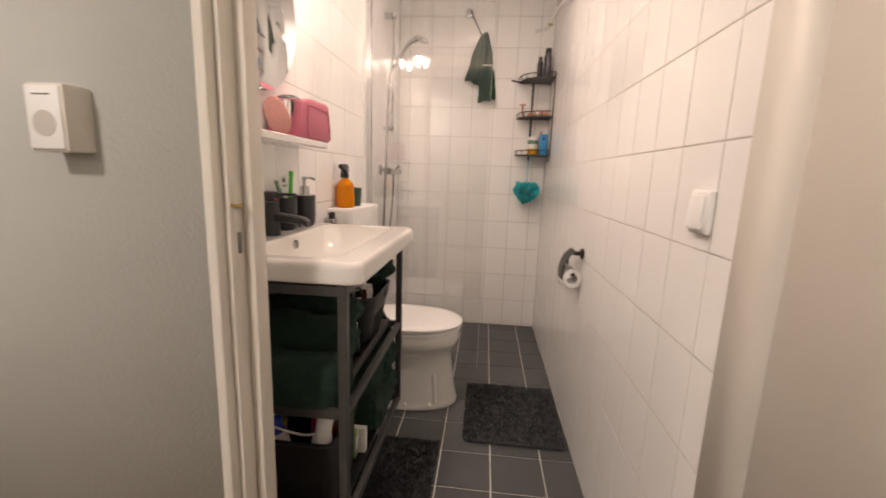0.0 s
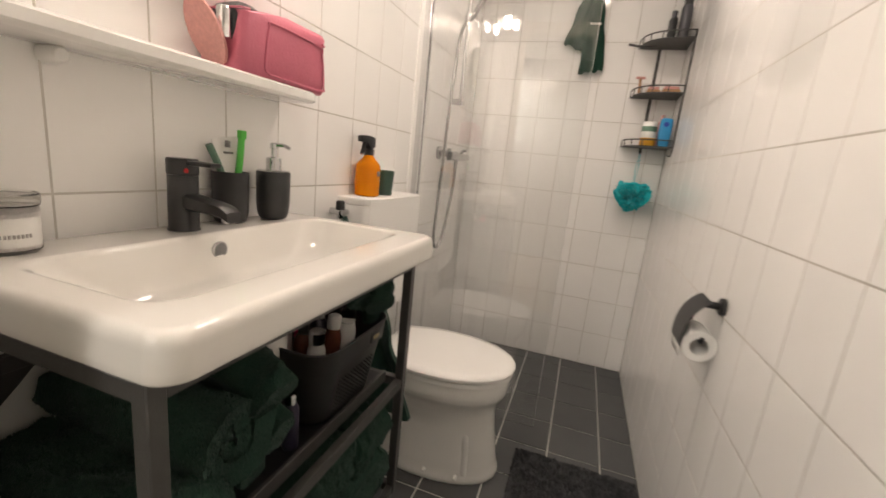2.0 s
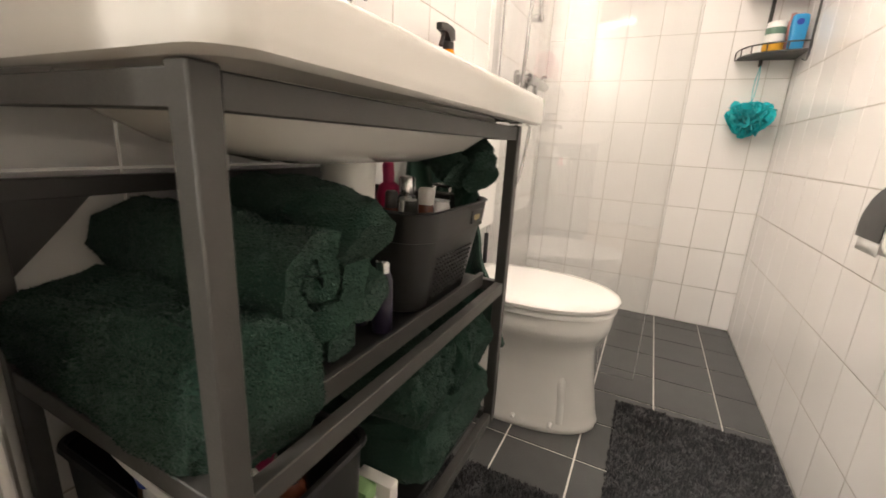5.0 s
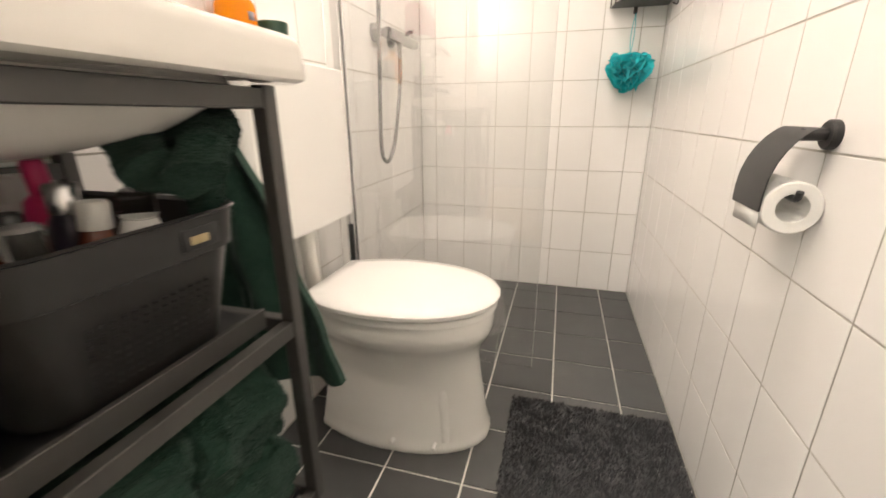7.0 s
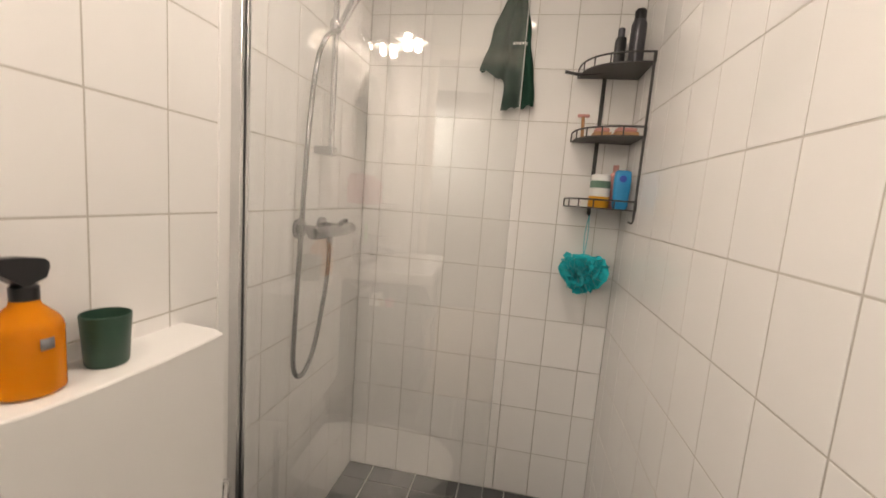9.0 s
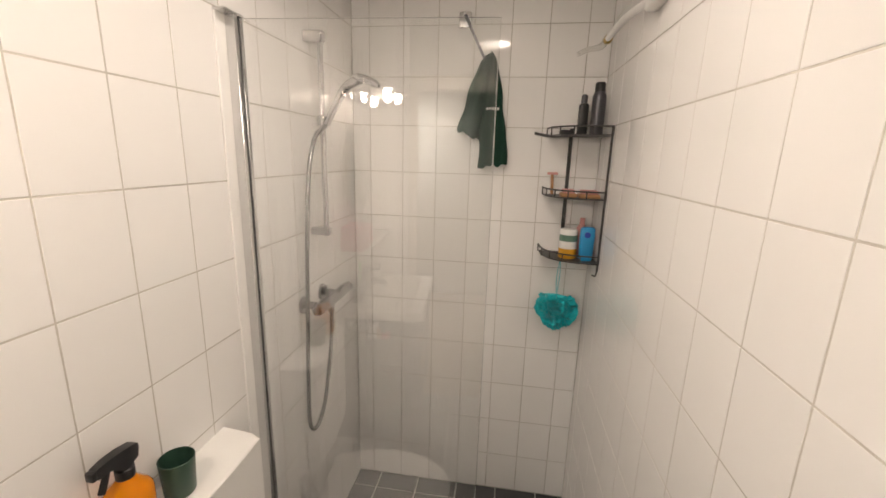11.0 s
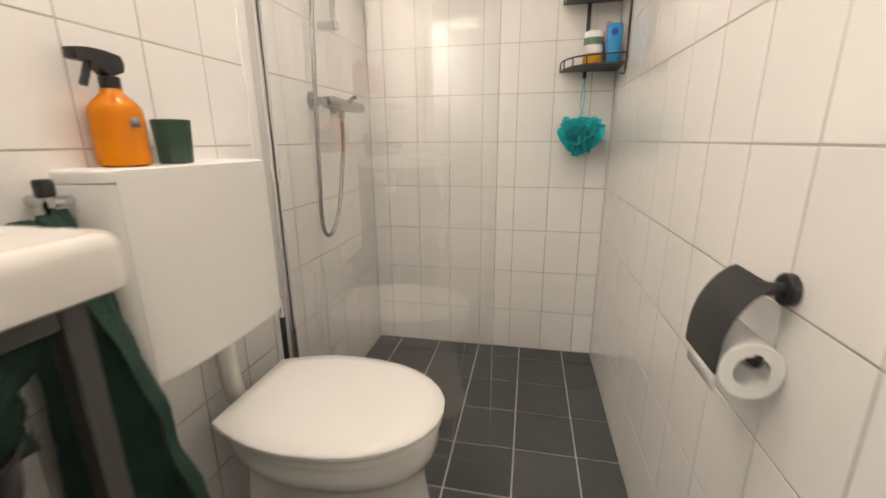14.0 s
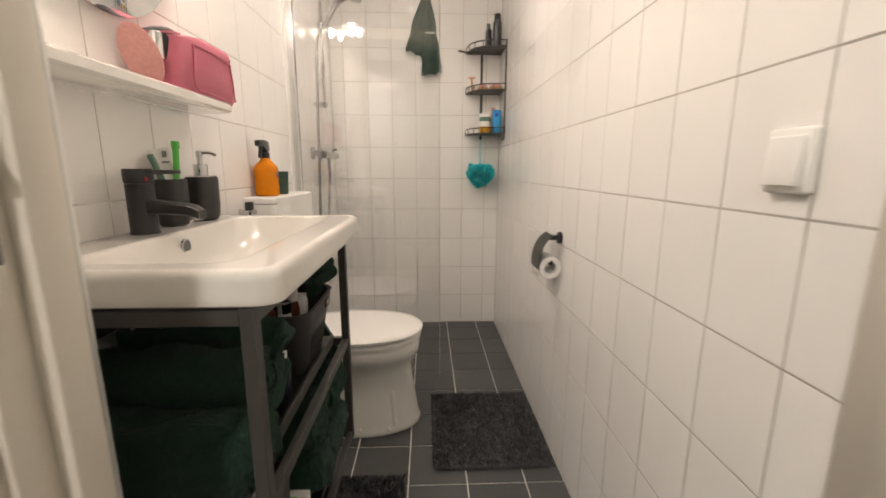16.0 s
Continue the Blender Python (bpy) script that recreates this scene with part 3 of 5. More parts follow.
part("rocker", rk_, M_PLASTIC_W, sw)

# ---- toilet paper holder ----
tp = thing("toilet_paper_holder", (XR, 1.66, 0.83), "black toilet paper holder with a cover flap", "holder")
part("rose", lathe((XR, 1.663, 0.825), [(0.021, 0.0), (0.021, -0.009), (0.019, -0.011), (0.009, -0.011), (0.009, -0.04)], 20, "x"), M_MATT, tp)
part("arm", tube([(XR - 0.036, 1.663, 0.825), (XR - 0.041, 1.73, 0.815), (XR - 0.041, 1.748, 0.78), (XR - 0.041, 1.745, 0.742), (XR - 0.041, 1.72, 0.737), (XR - 0.041, 1.66, 0.737), (XR - 0.041, 1.63, 0.737), (XR - 0.041, 1.624, 0.748)], 0.005, 10), M_MATT, tp)
cov = [(0.034, 0.834), (0.042, 0.83), (0.055, 0.818), (0.066, 0.802), (0.074, 0.785), (0.08, 0.763), (0.0825, 0.74), (0.0825, 0.714)]
part("cover", loft([[(XR - x, 1.634, z), (XR - x, 1.737, z), (XR - x + 0.002, 1.737, z + 0.0015), (XR - x + 0.002, 1.634, z + 0.0015)] for x, z in cov]), M_MATT, tp, "curved black metal cover flap")
roll = thing("toilet_roll", (XR - 0.041, 1.68, 0.684), "white toilet paper roll on the holder", "toilet roll")
part("paper", lathe((XR - 0.0405, 1.634, 0.722), [(0.0215, 0.0), (0.037, 0.0), (0.039, 0.002), (0.039, 0.094), (0.037, 0.096), (0.0215, 0.096), (0.0215, 0.05), (0.0215, 0.0)], 40, "y", None, (False, False)), M_PAPER, roll)
part("loose_sheet", box((XR - 0.0805, 1.637, 0.688), (XR - 0.0793, 1.727, 0.722)), M_PAPER, roll)

# ---- toilet ----
TY = 1.88
wc = thing("toilet", (-0.2, TY, 0.0), "white ceramic floor-standing toilet with the lid closed", "toilet")


def dshape(x0, x1, hw, z, n=28, flat=0.62, y0=TY):
    """A seat outline: straight across the back, round at the front."""
    pts = []
    xm = x0 + (x1 - x0) * 0.42
    half = n // 2
    for i in range(n):
        a = 2 * math.pi * i / n
        c, s = math.cos(a), math.sin(a)
        k = i - n // 4
        if c > 1e-6:
            x = xm + (x1 - xm) * c ** 0.9
            w = math.copysign(abs(s) ** 0.95, s)
        elif k <= 5 or k >= half - 5:
            q = min(k, half - k) / 5
            x = xm - (xm - x0) * q
            w = math.copysign(1 - 0.3 * q ** 2.0, half / 2 - k)
        else:
            x, w = x0, 0.7 * (half / 2 - k) / (half / 2 - 5)
        pts.append((x, y0 + hw * w, z))
    return pts


pan = [dshape(-0.47, 0.0, 0.146, 0.0), dshape(-0.47, 0.001, 0.148, 0.005), dshape(-0.47, 0.001, 0.148, 0.016), dshape(-0.468, -0.003, 0.144, 0.024), dshape(-0.464, -0.009, 0.139, 0.05), dshape(-0.455, -0.019, 0.132, 0.11), dshape(-0.445, -0.031, 0.125, 0.19), dshape(-0.44, -0.036, 0.121, 0.245), dshape(-0.44, -0.032, 0.126, 0.27), dshape(-0.44, -0.021, 0.14, 0.293), dshape(-0.44, -0.008, 0.16, 0.314), dshape(-0.44, -0.001, 0.171, 0.33), dshape(-0.44, 0.0, 0.174, 0.345), dshape(-0.44, 0.0, 0.174, 0.376), dshape(-0.438, -0.004, 0.17, 0.3835)]
part("pan", loft(pan), M_CERAMIC_BRIGHT, wc, smooth=True)
part("seat_ring", loft([dshape(-0.45, 0.003, 0.176, 0.3865), dshape(-0.455, 0.008, 0.181, 0.389), dshape(-0.455, 0.0085, 0.1815, 0.397), dshape(-0.455, 0.006, 0.179, 0.4025), dshape(-0.45, -0.002, 0.171, 0.405)]), M_LID, wc, smooth=True)
part("lid", loft([dshape(-0.46, 0.0, 0.174, 0.4088), dshape(-0.475, 0.013, 0.187, 0.4105), dshape(-0.475, 0.014, 0.188, 0.42), dshape(-0.468, 0.008, 0.182, 0.4265), dshape(-0.43, -0.02, 0.15, 0.4305), dshape(-0.35, -0.12, 0.07, 0.433)]), M_LID, wc, smooth=True)
for dy in (-0.07, 0.07):
    part("hinge", lathe((-0.462, TY + dy, 0.4), [(0.014, -0.01), (0.014, 0.012), (0.01, 0.016)], 14), M_LID, wc)
for x, y in ((-0.123, 1.742), (-0.237, 1.735)):
    part("floor_bolt", lathe((x, y, 0.033), [(0.0065, 0.012), (0.0065, -0.006), (0.004, -0.009)], 12, "y"), M_LID, wc)
part("rib", tube([(-0.105, TY - 0.1, 0.03), (-0.11, TY - 0.092, 0.1), (-0.115, TY - 0.088, 0.16), (-0.12, TY - 0.07, 0.21)], 0.017, 14), M_CERAMIC_BRIGHT, wc)

# ---- cistern ----
cis = thing("cistern", (XL, 1.84, 0.575), "white plastic wall-mounted cistern above the toilet", "cistern")


def plan(d, z):
    out = [(XL, 1.618 + d), (XL + 0.045, 1.618 + d), (-0.485 - 0.5 * d, 1.626 + d), (-0.466 - d, 1.643 + 0.5 * d), (-0.4555 - d, 1.672), (-0.4465 - d, 1.75), (-0.443 - d, 1.84), (-0.445 - d, 1.94), (-0.449 - d, 2.0 - d), (-0.475, 2.012 - d), (XL, 2.022 - d)]
    return [(x, y, z) for x, y in out]


crisp(part("tank", loft([plan(0.008, 0.577), plan(0.002, 0.58), plan(0.0, 0.586), plan(0.0, 0.9445), plan(0.0015, 0.946)]), M_PLASTIC_W, cis))
crisp(part("tank_lid", loft([plan(0.001, 0.9468), plan(-0.0006, 0.948), plan(-0.0006, 0.9635), plan(0.001, 0.967), plan(0.0035, 0.969)]), M_PLASTIC_W, cis))
crisp(part("front_panel", loft([[(x + 0.0012, y, z) for x, y, z in plan(0.0, zz)[3:9]] + [(x - 0.004, y, z) for x, y, z in reversed(plan(0.0, zz)[3:9])] for zz in (0.59, 0.9665)]), M_PLASTIC_W, cis))
part("flush_pipe", tube([(-0.515, 1.86, 0.58), (-0.515, 1.865, 0.47), (-0.51, 1.87, 0.4), (-0.48, 1.88, 0.36), (-0.44, 1.88, 0.34)], 0.023, 14), M_PIPE, cis, smooth=True)
valve = thing("stop_valve", (XL, 1.585, 0.93), "chrome stop valve with a black knob beside the cistern", "valve")
part("body", tube([(XL, 1.585, 0.925), (XL + 0.03, 1.585, 0.925)], 0.01, 12, False), M_CHROME, valve, smooth=True)
part("knob", lathe((XL + 0.032, 1.585, 0.932), [(0.013, 0.0), (0.013, 0.022), (0.011, 0.026)], 16), M_MATT, valve)
part("union", tube([(XL + 0.032, 1.588, 0.922), (XL + 0.033, 1.605, 0.922), (XL + 0.033, 1.632, 0.922)], 0.009, 12, False), M_CHROME, valve, smooth=True)
part("stem", lathe((XL + 0.032, 1.585, 0.905), [(0.008, 0.0), (0.01, 0.01), (0.01, 0.026)], 14), M_CHROME, valve)

# ---- spray bottle and cup on the cistern ----
qx, qy, qz = -0.518, 1.712, 0.969
spray = thing("spray_bottle", (qx, qy, qz), "amber plastic spray bottle with a black trigger head", "bottle")
part("bottle", lathe((qx, qy, qz), [(0.034, 0), (0.0395, 0.004), (0.0395, 0.088), (0.038, 0.097), (0.033, 0.105), (0.0165, 0.122), (0.0145, 0.132), (0.012, 0.132), (0.0145, 0.121), (0.032, 0.103), (0.0365, 0.0965), (0.038, 0.088), (0.038, 0.005), (0.033, 0.0025)], 36), M_AMBER, spray, smooth=True)
part("liquid", lathe((qx, qy, qz + 0.004), [(0.0325, 0), (0.0372, 0.003), (0.0372, 0.022)], 36), M_AMBERL, spray, smooth=True)
part("collar", lathe((qx, qy, qz + 0.128), [(0.0155, 0), (0.0155, 0.018), (0.013, 0.02)], 20), M_BLACKP, spray)
head = loft([[(qx + w, qy + y, qz + z0) for w, z0 in ((-a, lo), (a, lo), (a * 0.8, hi), (-a * 0.8, hi))] for y, a, lo, hi in ((0.028, 0.006, 0.168, 0.176), (0.02, 0.011, 0.156, 0.182), (-0.005, 0.012, 0.146, 0.186), (-0.03, 0.011, 0.166, 0.187), (-0.052, 0.009, 0.166, 0.184))])
part("trigger_head", head, M_BLACKP, spray)
part("trigger", tube([(qx, qy - 0.03, qz + 0.168), (qx, qy - 0.036, qz + 0.15), (qx, qy - 0.045, qz + 0.13)], 0.006, 8), M_BLACKP, spray)
part("nozzle", box((qx - 0.008, qy - 0.06, qz + 0.166), (qx + 0.008, qy - 0.051, qz + 0.183), 0.002), M_BLACKP, spray)
part("label", box((qx + 0.039, qy - 0.011, qz + 0.066), (qx + 0.0403, qy + 0.005, qz + 0.081)), M_INK, spray, "small grey square label")
kx, ky = -0.512, 1.815
cup = thing("candle_cup", (kx, ky, qz), "dark green cup standing on the cistern", "cup")
part("cup", lathe((kx, ky, qz), [(0.027, 0), (0.0295, 0.004), (0.034, 0.082), (0.0325, 0.083), (0.027, 0.02), (0.01, 0.016)], 32), M_DGREEN, cup, smooth=True)

# ---- glass screen ----
scr = thing("shower_screen", (XL, 2.17, 0.0), "clear glass shower screen in an aluminium wall profile", "shower screen")
gl = box((XL + 0.012, 2.167, 0.015), (0.094, 2.173, 1.985), 0.001, 1)
for v in gl.verts:
    v.co.y += 0.044 * (v.co.x - XL - 0.012)
pane = part("pane", gl, M_GLASS, scr)
pane.visible_shadow = False
# Clear strip added to draw the bright line of the pane's edge.
edge_bar = box((0.0945, 2.1945, 0.015), (0.0955, 2.2015, 1.985))
part("edge_line", edge_bar, M_LENS, scr)
part("wall_profile", box((XL, 2.118, 0.0), (XL + 0.006, 2.19, 1.99), 0.001, 1), M_PLASTIC_W, scr)
part("channel", box((XL + 0.006, 2.176, 0.0), (XL + 0.032, 2.188, 1.99), 0.001, 1), M_ALU, scr)
part("channel", box((XL + 0.006, 2.152, 0.0), (XL + 0.032, 2.164, 1.99), 0.001, 1), M_ALU, scr)
part("end_cap", box((XL, 2.118, 1.99), (XL + 0.032, 2.19, 1.996), 0.001, 1), M_ALU, scr)

# ---- shower set ----
hx, hy = XL + 0.055, 2.565
sho = thing("shower_rail", (XL, hy, 1.39), "chrome shower rail with hand shower", "shower")
part("rail", lathe((hx, hy, 1.38), [(0.0095, 0), (0.0095, 0.68)], 16), M_CHROME, sho, smooth=True)
part("top_bracket", box((XL, hy - 0.018, 2.03), (hx + 0.016, hy + 0.018, 2.065), 0.008, 3), M_CHROME, sho)
part("lower_bracket", box((XL, hy - 0.016, 1.382), (hx + 0.016, hy + 0.016, 1.41), 0.007, 3), M_CHROME, sho)
part("slider", lathe((hx, hy, 1.76), [(0.016, 0), (0.019, 0.006), (0.019, 0.032), (0.016, 0.038)], 16), M_CHROME, sho)
hand = part("hand_shower", tube([(hx + 0.02, hy - 0.01, 1.77), (hx + 0.06, hy - 0.02, 1.835), (hx + 0.1, hy - 0.03, 1.885), (hx + 0.15, hy - 0.04, 1.91)], lambda t: 0.011 + 0.006 * t, 14), M_CHROME, sho, smooth=True)
hd = lathe((0, 0, 0), [(0.01, 0.016), (0.035, 0.012), (0.046, 0.002), (0.046, -0.006), (0.042, -0.009)], 28)
hd.transform(Matrix.Translation((hx + 0.175, hy - 0.045, 1.903)) @ Euler((0, radians(18), 0)).to_matrix().to_4x4())
part("spray_head", hd, M_CHROME, hand, smooth=True)
part("hose", tube([(hx + 0.016, hy - 0.012, 1.765), (hx, 2.5, 1.72), (-0.505, 2.44, 1.6), (-0.505, 2.405, 1.35), (-0.508, 2.392, 1.1), (-0.512, 2.384, 0.88), (-0.515, 2.384, 0.75), (-0.513, 2.4, 0.695), (-0.508, 2.44, 0.69), (-0.503, 2.49, 0.76), (-0.5, 2.535, 0.9), (-0.497, 2.553, 1.0), (-0.497, 2.558, 1.09)], 0.0075, 10), M_HOSE, sho)
mix = thing("shower_mixer", (XL, 2.57, 1.13), "chrome thermostatic bar mixer on the shower wall", "mixer")
part("bar", lathe((-0.497, 2.44, 1.135), [(0.018, 0), (0.021, 0.008), (0.021, 0.05), (0.022, 0.054), (0.022, 0.225), (0.021, 0.23), (0.019, 0.292), (0.014, 0.296)], 24, "y"), M_MIXER, mix)
for y in (2.47, 2.62):
    part("union", lathe((XL, y, 1.142), [(0.032, 0.0), (0.032, 0.012), (0.014, 0.016), (0.014, 0.05)], 20, "x"), M_MIXER, mix)
part("lever", tube([(-0.497, 2.63, 1.152), (-0.485, 2.635, 1.165), (-0.47, 2.64, 1.168)], 0.007, 8), M_MIXER, mix)
part("outlet", lathe((-0.497, 2.558, 1.085), [(0.009, 0), (0.011, 0.004), (0.011, 0.03)], 14), M_MIXER, mix)

# ---- corner rack ----
rk = thing("corner_rack", (0.44, 2.93, 1.26), "black wire corner rack with three quarter-round shelves", "rack")
RX0, RY0 = 0.285, 2.79


def quarter(z, k=1.0, n=14):
    pts = []
    for i in range(n + 1):
        a = radians(180 + 90 * i / n)
        e = 0.75
        cxx, cyy = math.cos(a), math.sin(a)
        pts.append((0.503 + k * (0.503 - RX0) * math.copysign(abs(cxx) ** e, cxx), 2.995 + k * (2.995 - RY0) * math.copysign(abs(cyy) ** e, cyy), z))
    return pts


for z in (1.765, 1.525, 1.275):
    pl = quarter(z, 0.985) + [(0.5035, 2.996, z)]
    deck = loft([pl, [(x, y, zz + 0.004) for x, y, zz in pl]])
    sh1 = part("shelf", deck, M_BLACK, rk)
    part("rim", tube(quarter(z + 0.032), 0.0032, 6, False), M_BLACK, sh1)
    q = quarter(z)
    for i in (0, 3, 6, 9, 12, 14):
        part("stay", tube([q[i], (q[i][0], q[i][1], z + 0.032)], 0.0025, 6, False), M_BLACK, sh1)
part("post", box((0.376, 2.988, 1.25), (0.39, 2.996, 1.8), 0.001, 1), M_BLACK, rk)
part("post", box((0.497, 2.792, 1.25), (0.504, 2.802, 1.8), 0.001, 1), M_BLACK, rk)
part("hook", tube([(0.383, 2.988, 1.26), (0.383, 2.975, 1.245), (0.383, 2.965, 1.252)], 0.003, 6), M_BLACK, rk)
part("hook", tube([(0.5, 2.797, 1.26), (0.495, 2.785, 1.235), (0.48, 2.78, 1.238)], 0.003, 6), M_BLACK, rk)
part("side_arm", tube([(0.36, 2.93, 1.768), (0.29, 2.945, 1.766), (0.232, 2.952, 1.776)], 0.006, 8), M_BLACK, rk)

can = thing("spray_can", (0.455, 2.865, 1.769), "dark grey aerosol can on the top shelf", "spray can")
part("can", lathe((0.455, 2.865, 1.769), [(0.024, 0), (0.025, 0.004), (0.025, 0.14), (0.019, 0.155)], 24), M_GREY, can, smooth=True)
part("cap", lathe((0.455, 2.865, 1.924), [(0.019, 0), (0.019, 0.028), (0.014, 0.034)], 20), M_BLACKP, can)
ot = thing("shampoo_bottle", (0.415, 2.93, 1.769), "black shampoo bottle with a pump on the top shelf", "bottle")
part("bottle", box((0.395, 2.91, 1.769), (0.43, 2.95, 1.89), 0.008), M_BLACKP, ot)
part("cap", lathe((0.412, 2.93, 1.89), [(0.012, 0), (0.012, 0.03), (0.006, 0.034)], 14), M_GREY, ot)
tray = thing("black_tray", (0.37, 2.94, 1.769), "flat black tin on the top shelf", "tin")
part("tin", box((0.33, 2.915, 1.769), (0.385, 2.965, 1.79), 0.004), M_BLACKP, tray)

rz = thing("razor", (0.315, 2.955, 1.53), "pink safety razor standing in the rack", "razor")
part("handle", tube([(0.32, 2.95, 1.532), (0.318, 2.95, 1.57), (0.315, 2.945, 1.615)], 0.006, 8), M_WOOD, rz)
part("blade_head", box((0.295, 2.937, 1.612), (0.338, 2.952, 1.622), 0.003), M_PINKL, rz)
for n_, (x0, x1, y) in enumerate(((0.345, 0.405, 2.86), (0.412, 0.49, 2.84))):
    so = thing("soap_bar", ((x0 + x1) / 2, y, 1.53), "pale wooden soap dish with a soap bar", "soap dish")
    part("dish", box((x0, y - 0.02, 1.5295), (x1, y + 0.05, 1.545), 0.004), M_WOOD, so)
    part("soap", box((x0 + 0.006, y - 0.014, 1.5455), (x1 - 0.006, y + 0.04, 1.56), 0.006), M_PINKL, so)
crm = thing("cream_jar", (0.395, 2.885, 1.28), "yellow-labelled cream jar with a white lid", "jar")
part("jar", lathe((0.395, 2.885, 1.2795), [(0.034, 0), (0.036, 0.004), (0.036, 0.04)], 24), M_YEL, crm)
part("band", lathe((0.395, 2.885, 1.32), [(0.0358, 0), (0.0358, 0.03)], 24), M_PAPER, crm)
part("green_band", lathe((0.395, 2.885, 1.3505), [(0.0355, 0), (0.0355, 0.025)], 24), M_GREENL, crm)
part("lid", lathe((0.395, 2.885, 1.376), [(0.034, 0), (0.034, 0.018), (0.031, 0.022)], 24), M_PLASTIC_W, crm)
blu = thing("shower_gel_bottle", (0.462, 2.85, 1.28), "blue shower gel bottle standing on its cap", "bottle")
part("bottle", loft([rrect(0.462, 2.85, hx_, hy_, 0.012, 1.2795 + z, 4) for z, hx_, hy_ in ((0, 0.022, 0.016), (0.01, 0.026, 0.018), (0.1, 0.029, 0.016), (0.13, 0.028, 0.011), (0.136, 0.02, 0.008))]), M_BLUE, blu)
part("badge", lathe((0.46, 2.833, 1.385), [(0.012, 0.0), (0.012, 0.0025)], 20, "y"), M_NAVY, blu)
mg = thing("pink_bottle", (0.455, 2.93, 1.28), "small pink bottle behind the shower gel", "bottle")
part("bottle", lathe((0.452, 2.93, 1.2795), [(0.02, 0), (0.02, 0.12), (0.01, 0.135), (0.01, 0.16)], 18), M_PINKL, mg)

# ---- bath puff ----
pf = thing("bath_puff", (0.372, 2.945, 1.03), "teal mesh bath puff hanging from the rack by a cord", "bath puff")
pc = Vector((0.375, 2.925, 1.03))
pb = bmesh.new()
rng = random.Random(5)
for k in range(95):
    d = Vector((rng.gauss(0, 1), rng.gauss(0, 0.8), rng.gauss(0, 1))).normalized()
    u = d.orthogonal().normalized()
    v = d.cross(u)
    c0 = pc + Vector((d.x * 0.02, d.y * 0.014, d.z * 0.016 - 0.004))
    R = 0.066 + 0.02 * rng.random()
    ph = rng.random() * 6
    prev = None
    first_pair = None
    nseg = 26
    for i in range(nseg + 1):
        a = 2 * math.pi * i / nseg
        w = 0.010 * math.sin(5 * a + ph) + 0.006 * math.sin(9 * a + 2 * ph)
        dirv = u * math.cos(a) + v * math.sin(a)
        ou = c0 + dirv * R * (0.9 + 0.1 * math.sin(3 * a + ph)) + d * w
        inn = c0 + dirv * R * 0.35 + d * w * 0.2
        ou.y = min(ou.y, 2.994)
        inn.y = min(inn.y, 2.994)
        if i == nseg:
            cur = first_pair
        else:
            cur = (pb.verts.new(ou), pb.verts.new(inn))
        if prev:
            pb.faces.new((prev[0], cur[0], cur[1], prev[1]))
        else:
            first_pair = cur
        prev = cur
for v in pb.verts:
    q = (v.co.z - pc.z) / 0.08
    v.co.x = pc.x + (v.co.x - pc.x) * (1.08 + 0.32 * max(-1.0, min(0.6, q)))
    v.co.x += 0.012 * noise.noise(v.co * 30)
    v.co.z += 0.014 * noise.noise(v.co * 26 + Vector((3, 1, 2))) - max(0.0, q) * 0.014 * (1 - abs(v.co.x - pc.x) / 0.09)
part("mesh_ball", pb, M_TEAL, pf)
for dx in (-0.006, 0.006):
    part("cord", tube([(0.383, 2.966, 1.25), (0.38 + dx, 2.965, 1.17), (0.377, 2.95, 1.08)], 0.0014, 5), M_TEAL, pf)

# ---- cloth on the shower wall ----
hk = thing("wall_hook", (-0.075, 3.0, 2.21), "grey plastic adhesive hook on the tiles", "hook")
part("plate", box((-0.1, 2.982, 2.185), (-0.05, 3.0, 2.245), 0.004), M_ALU, hk)
part("prong", tube([(-0.075, 2.984, 2.23), (-0.075, 2.965, 2.222), (-0.075, 2.96, 2.24)], 0.005, 8), M_ALU, hk)
cl = thing("hanging_cloth", (0.02, 2.96, 1.63), "dark green cloth hanging on a grey strap in the shower", "cloth")
part("strap", loft([[(x - 0.006, y, z), (x + 0.006, y, z), (x + 0.006, y + 0.004, z), (x - 0.006, y + 0.004, z)] for x, y, z in ((-0.07, 2.956, 2.225), (-0.04, 2.955, 2.16), (0.0, 2.955, 2.085), (0.012, 2.955, 2.06))]), M_GREY, cl)


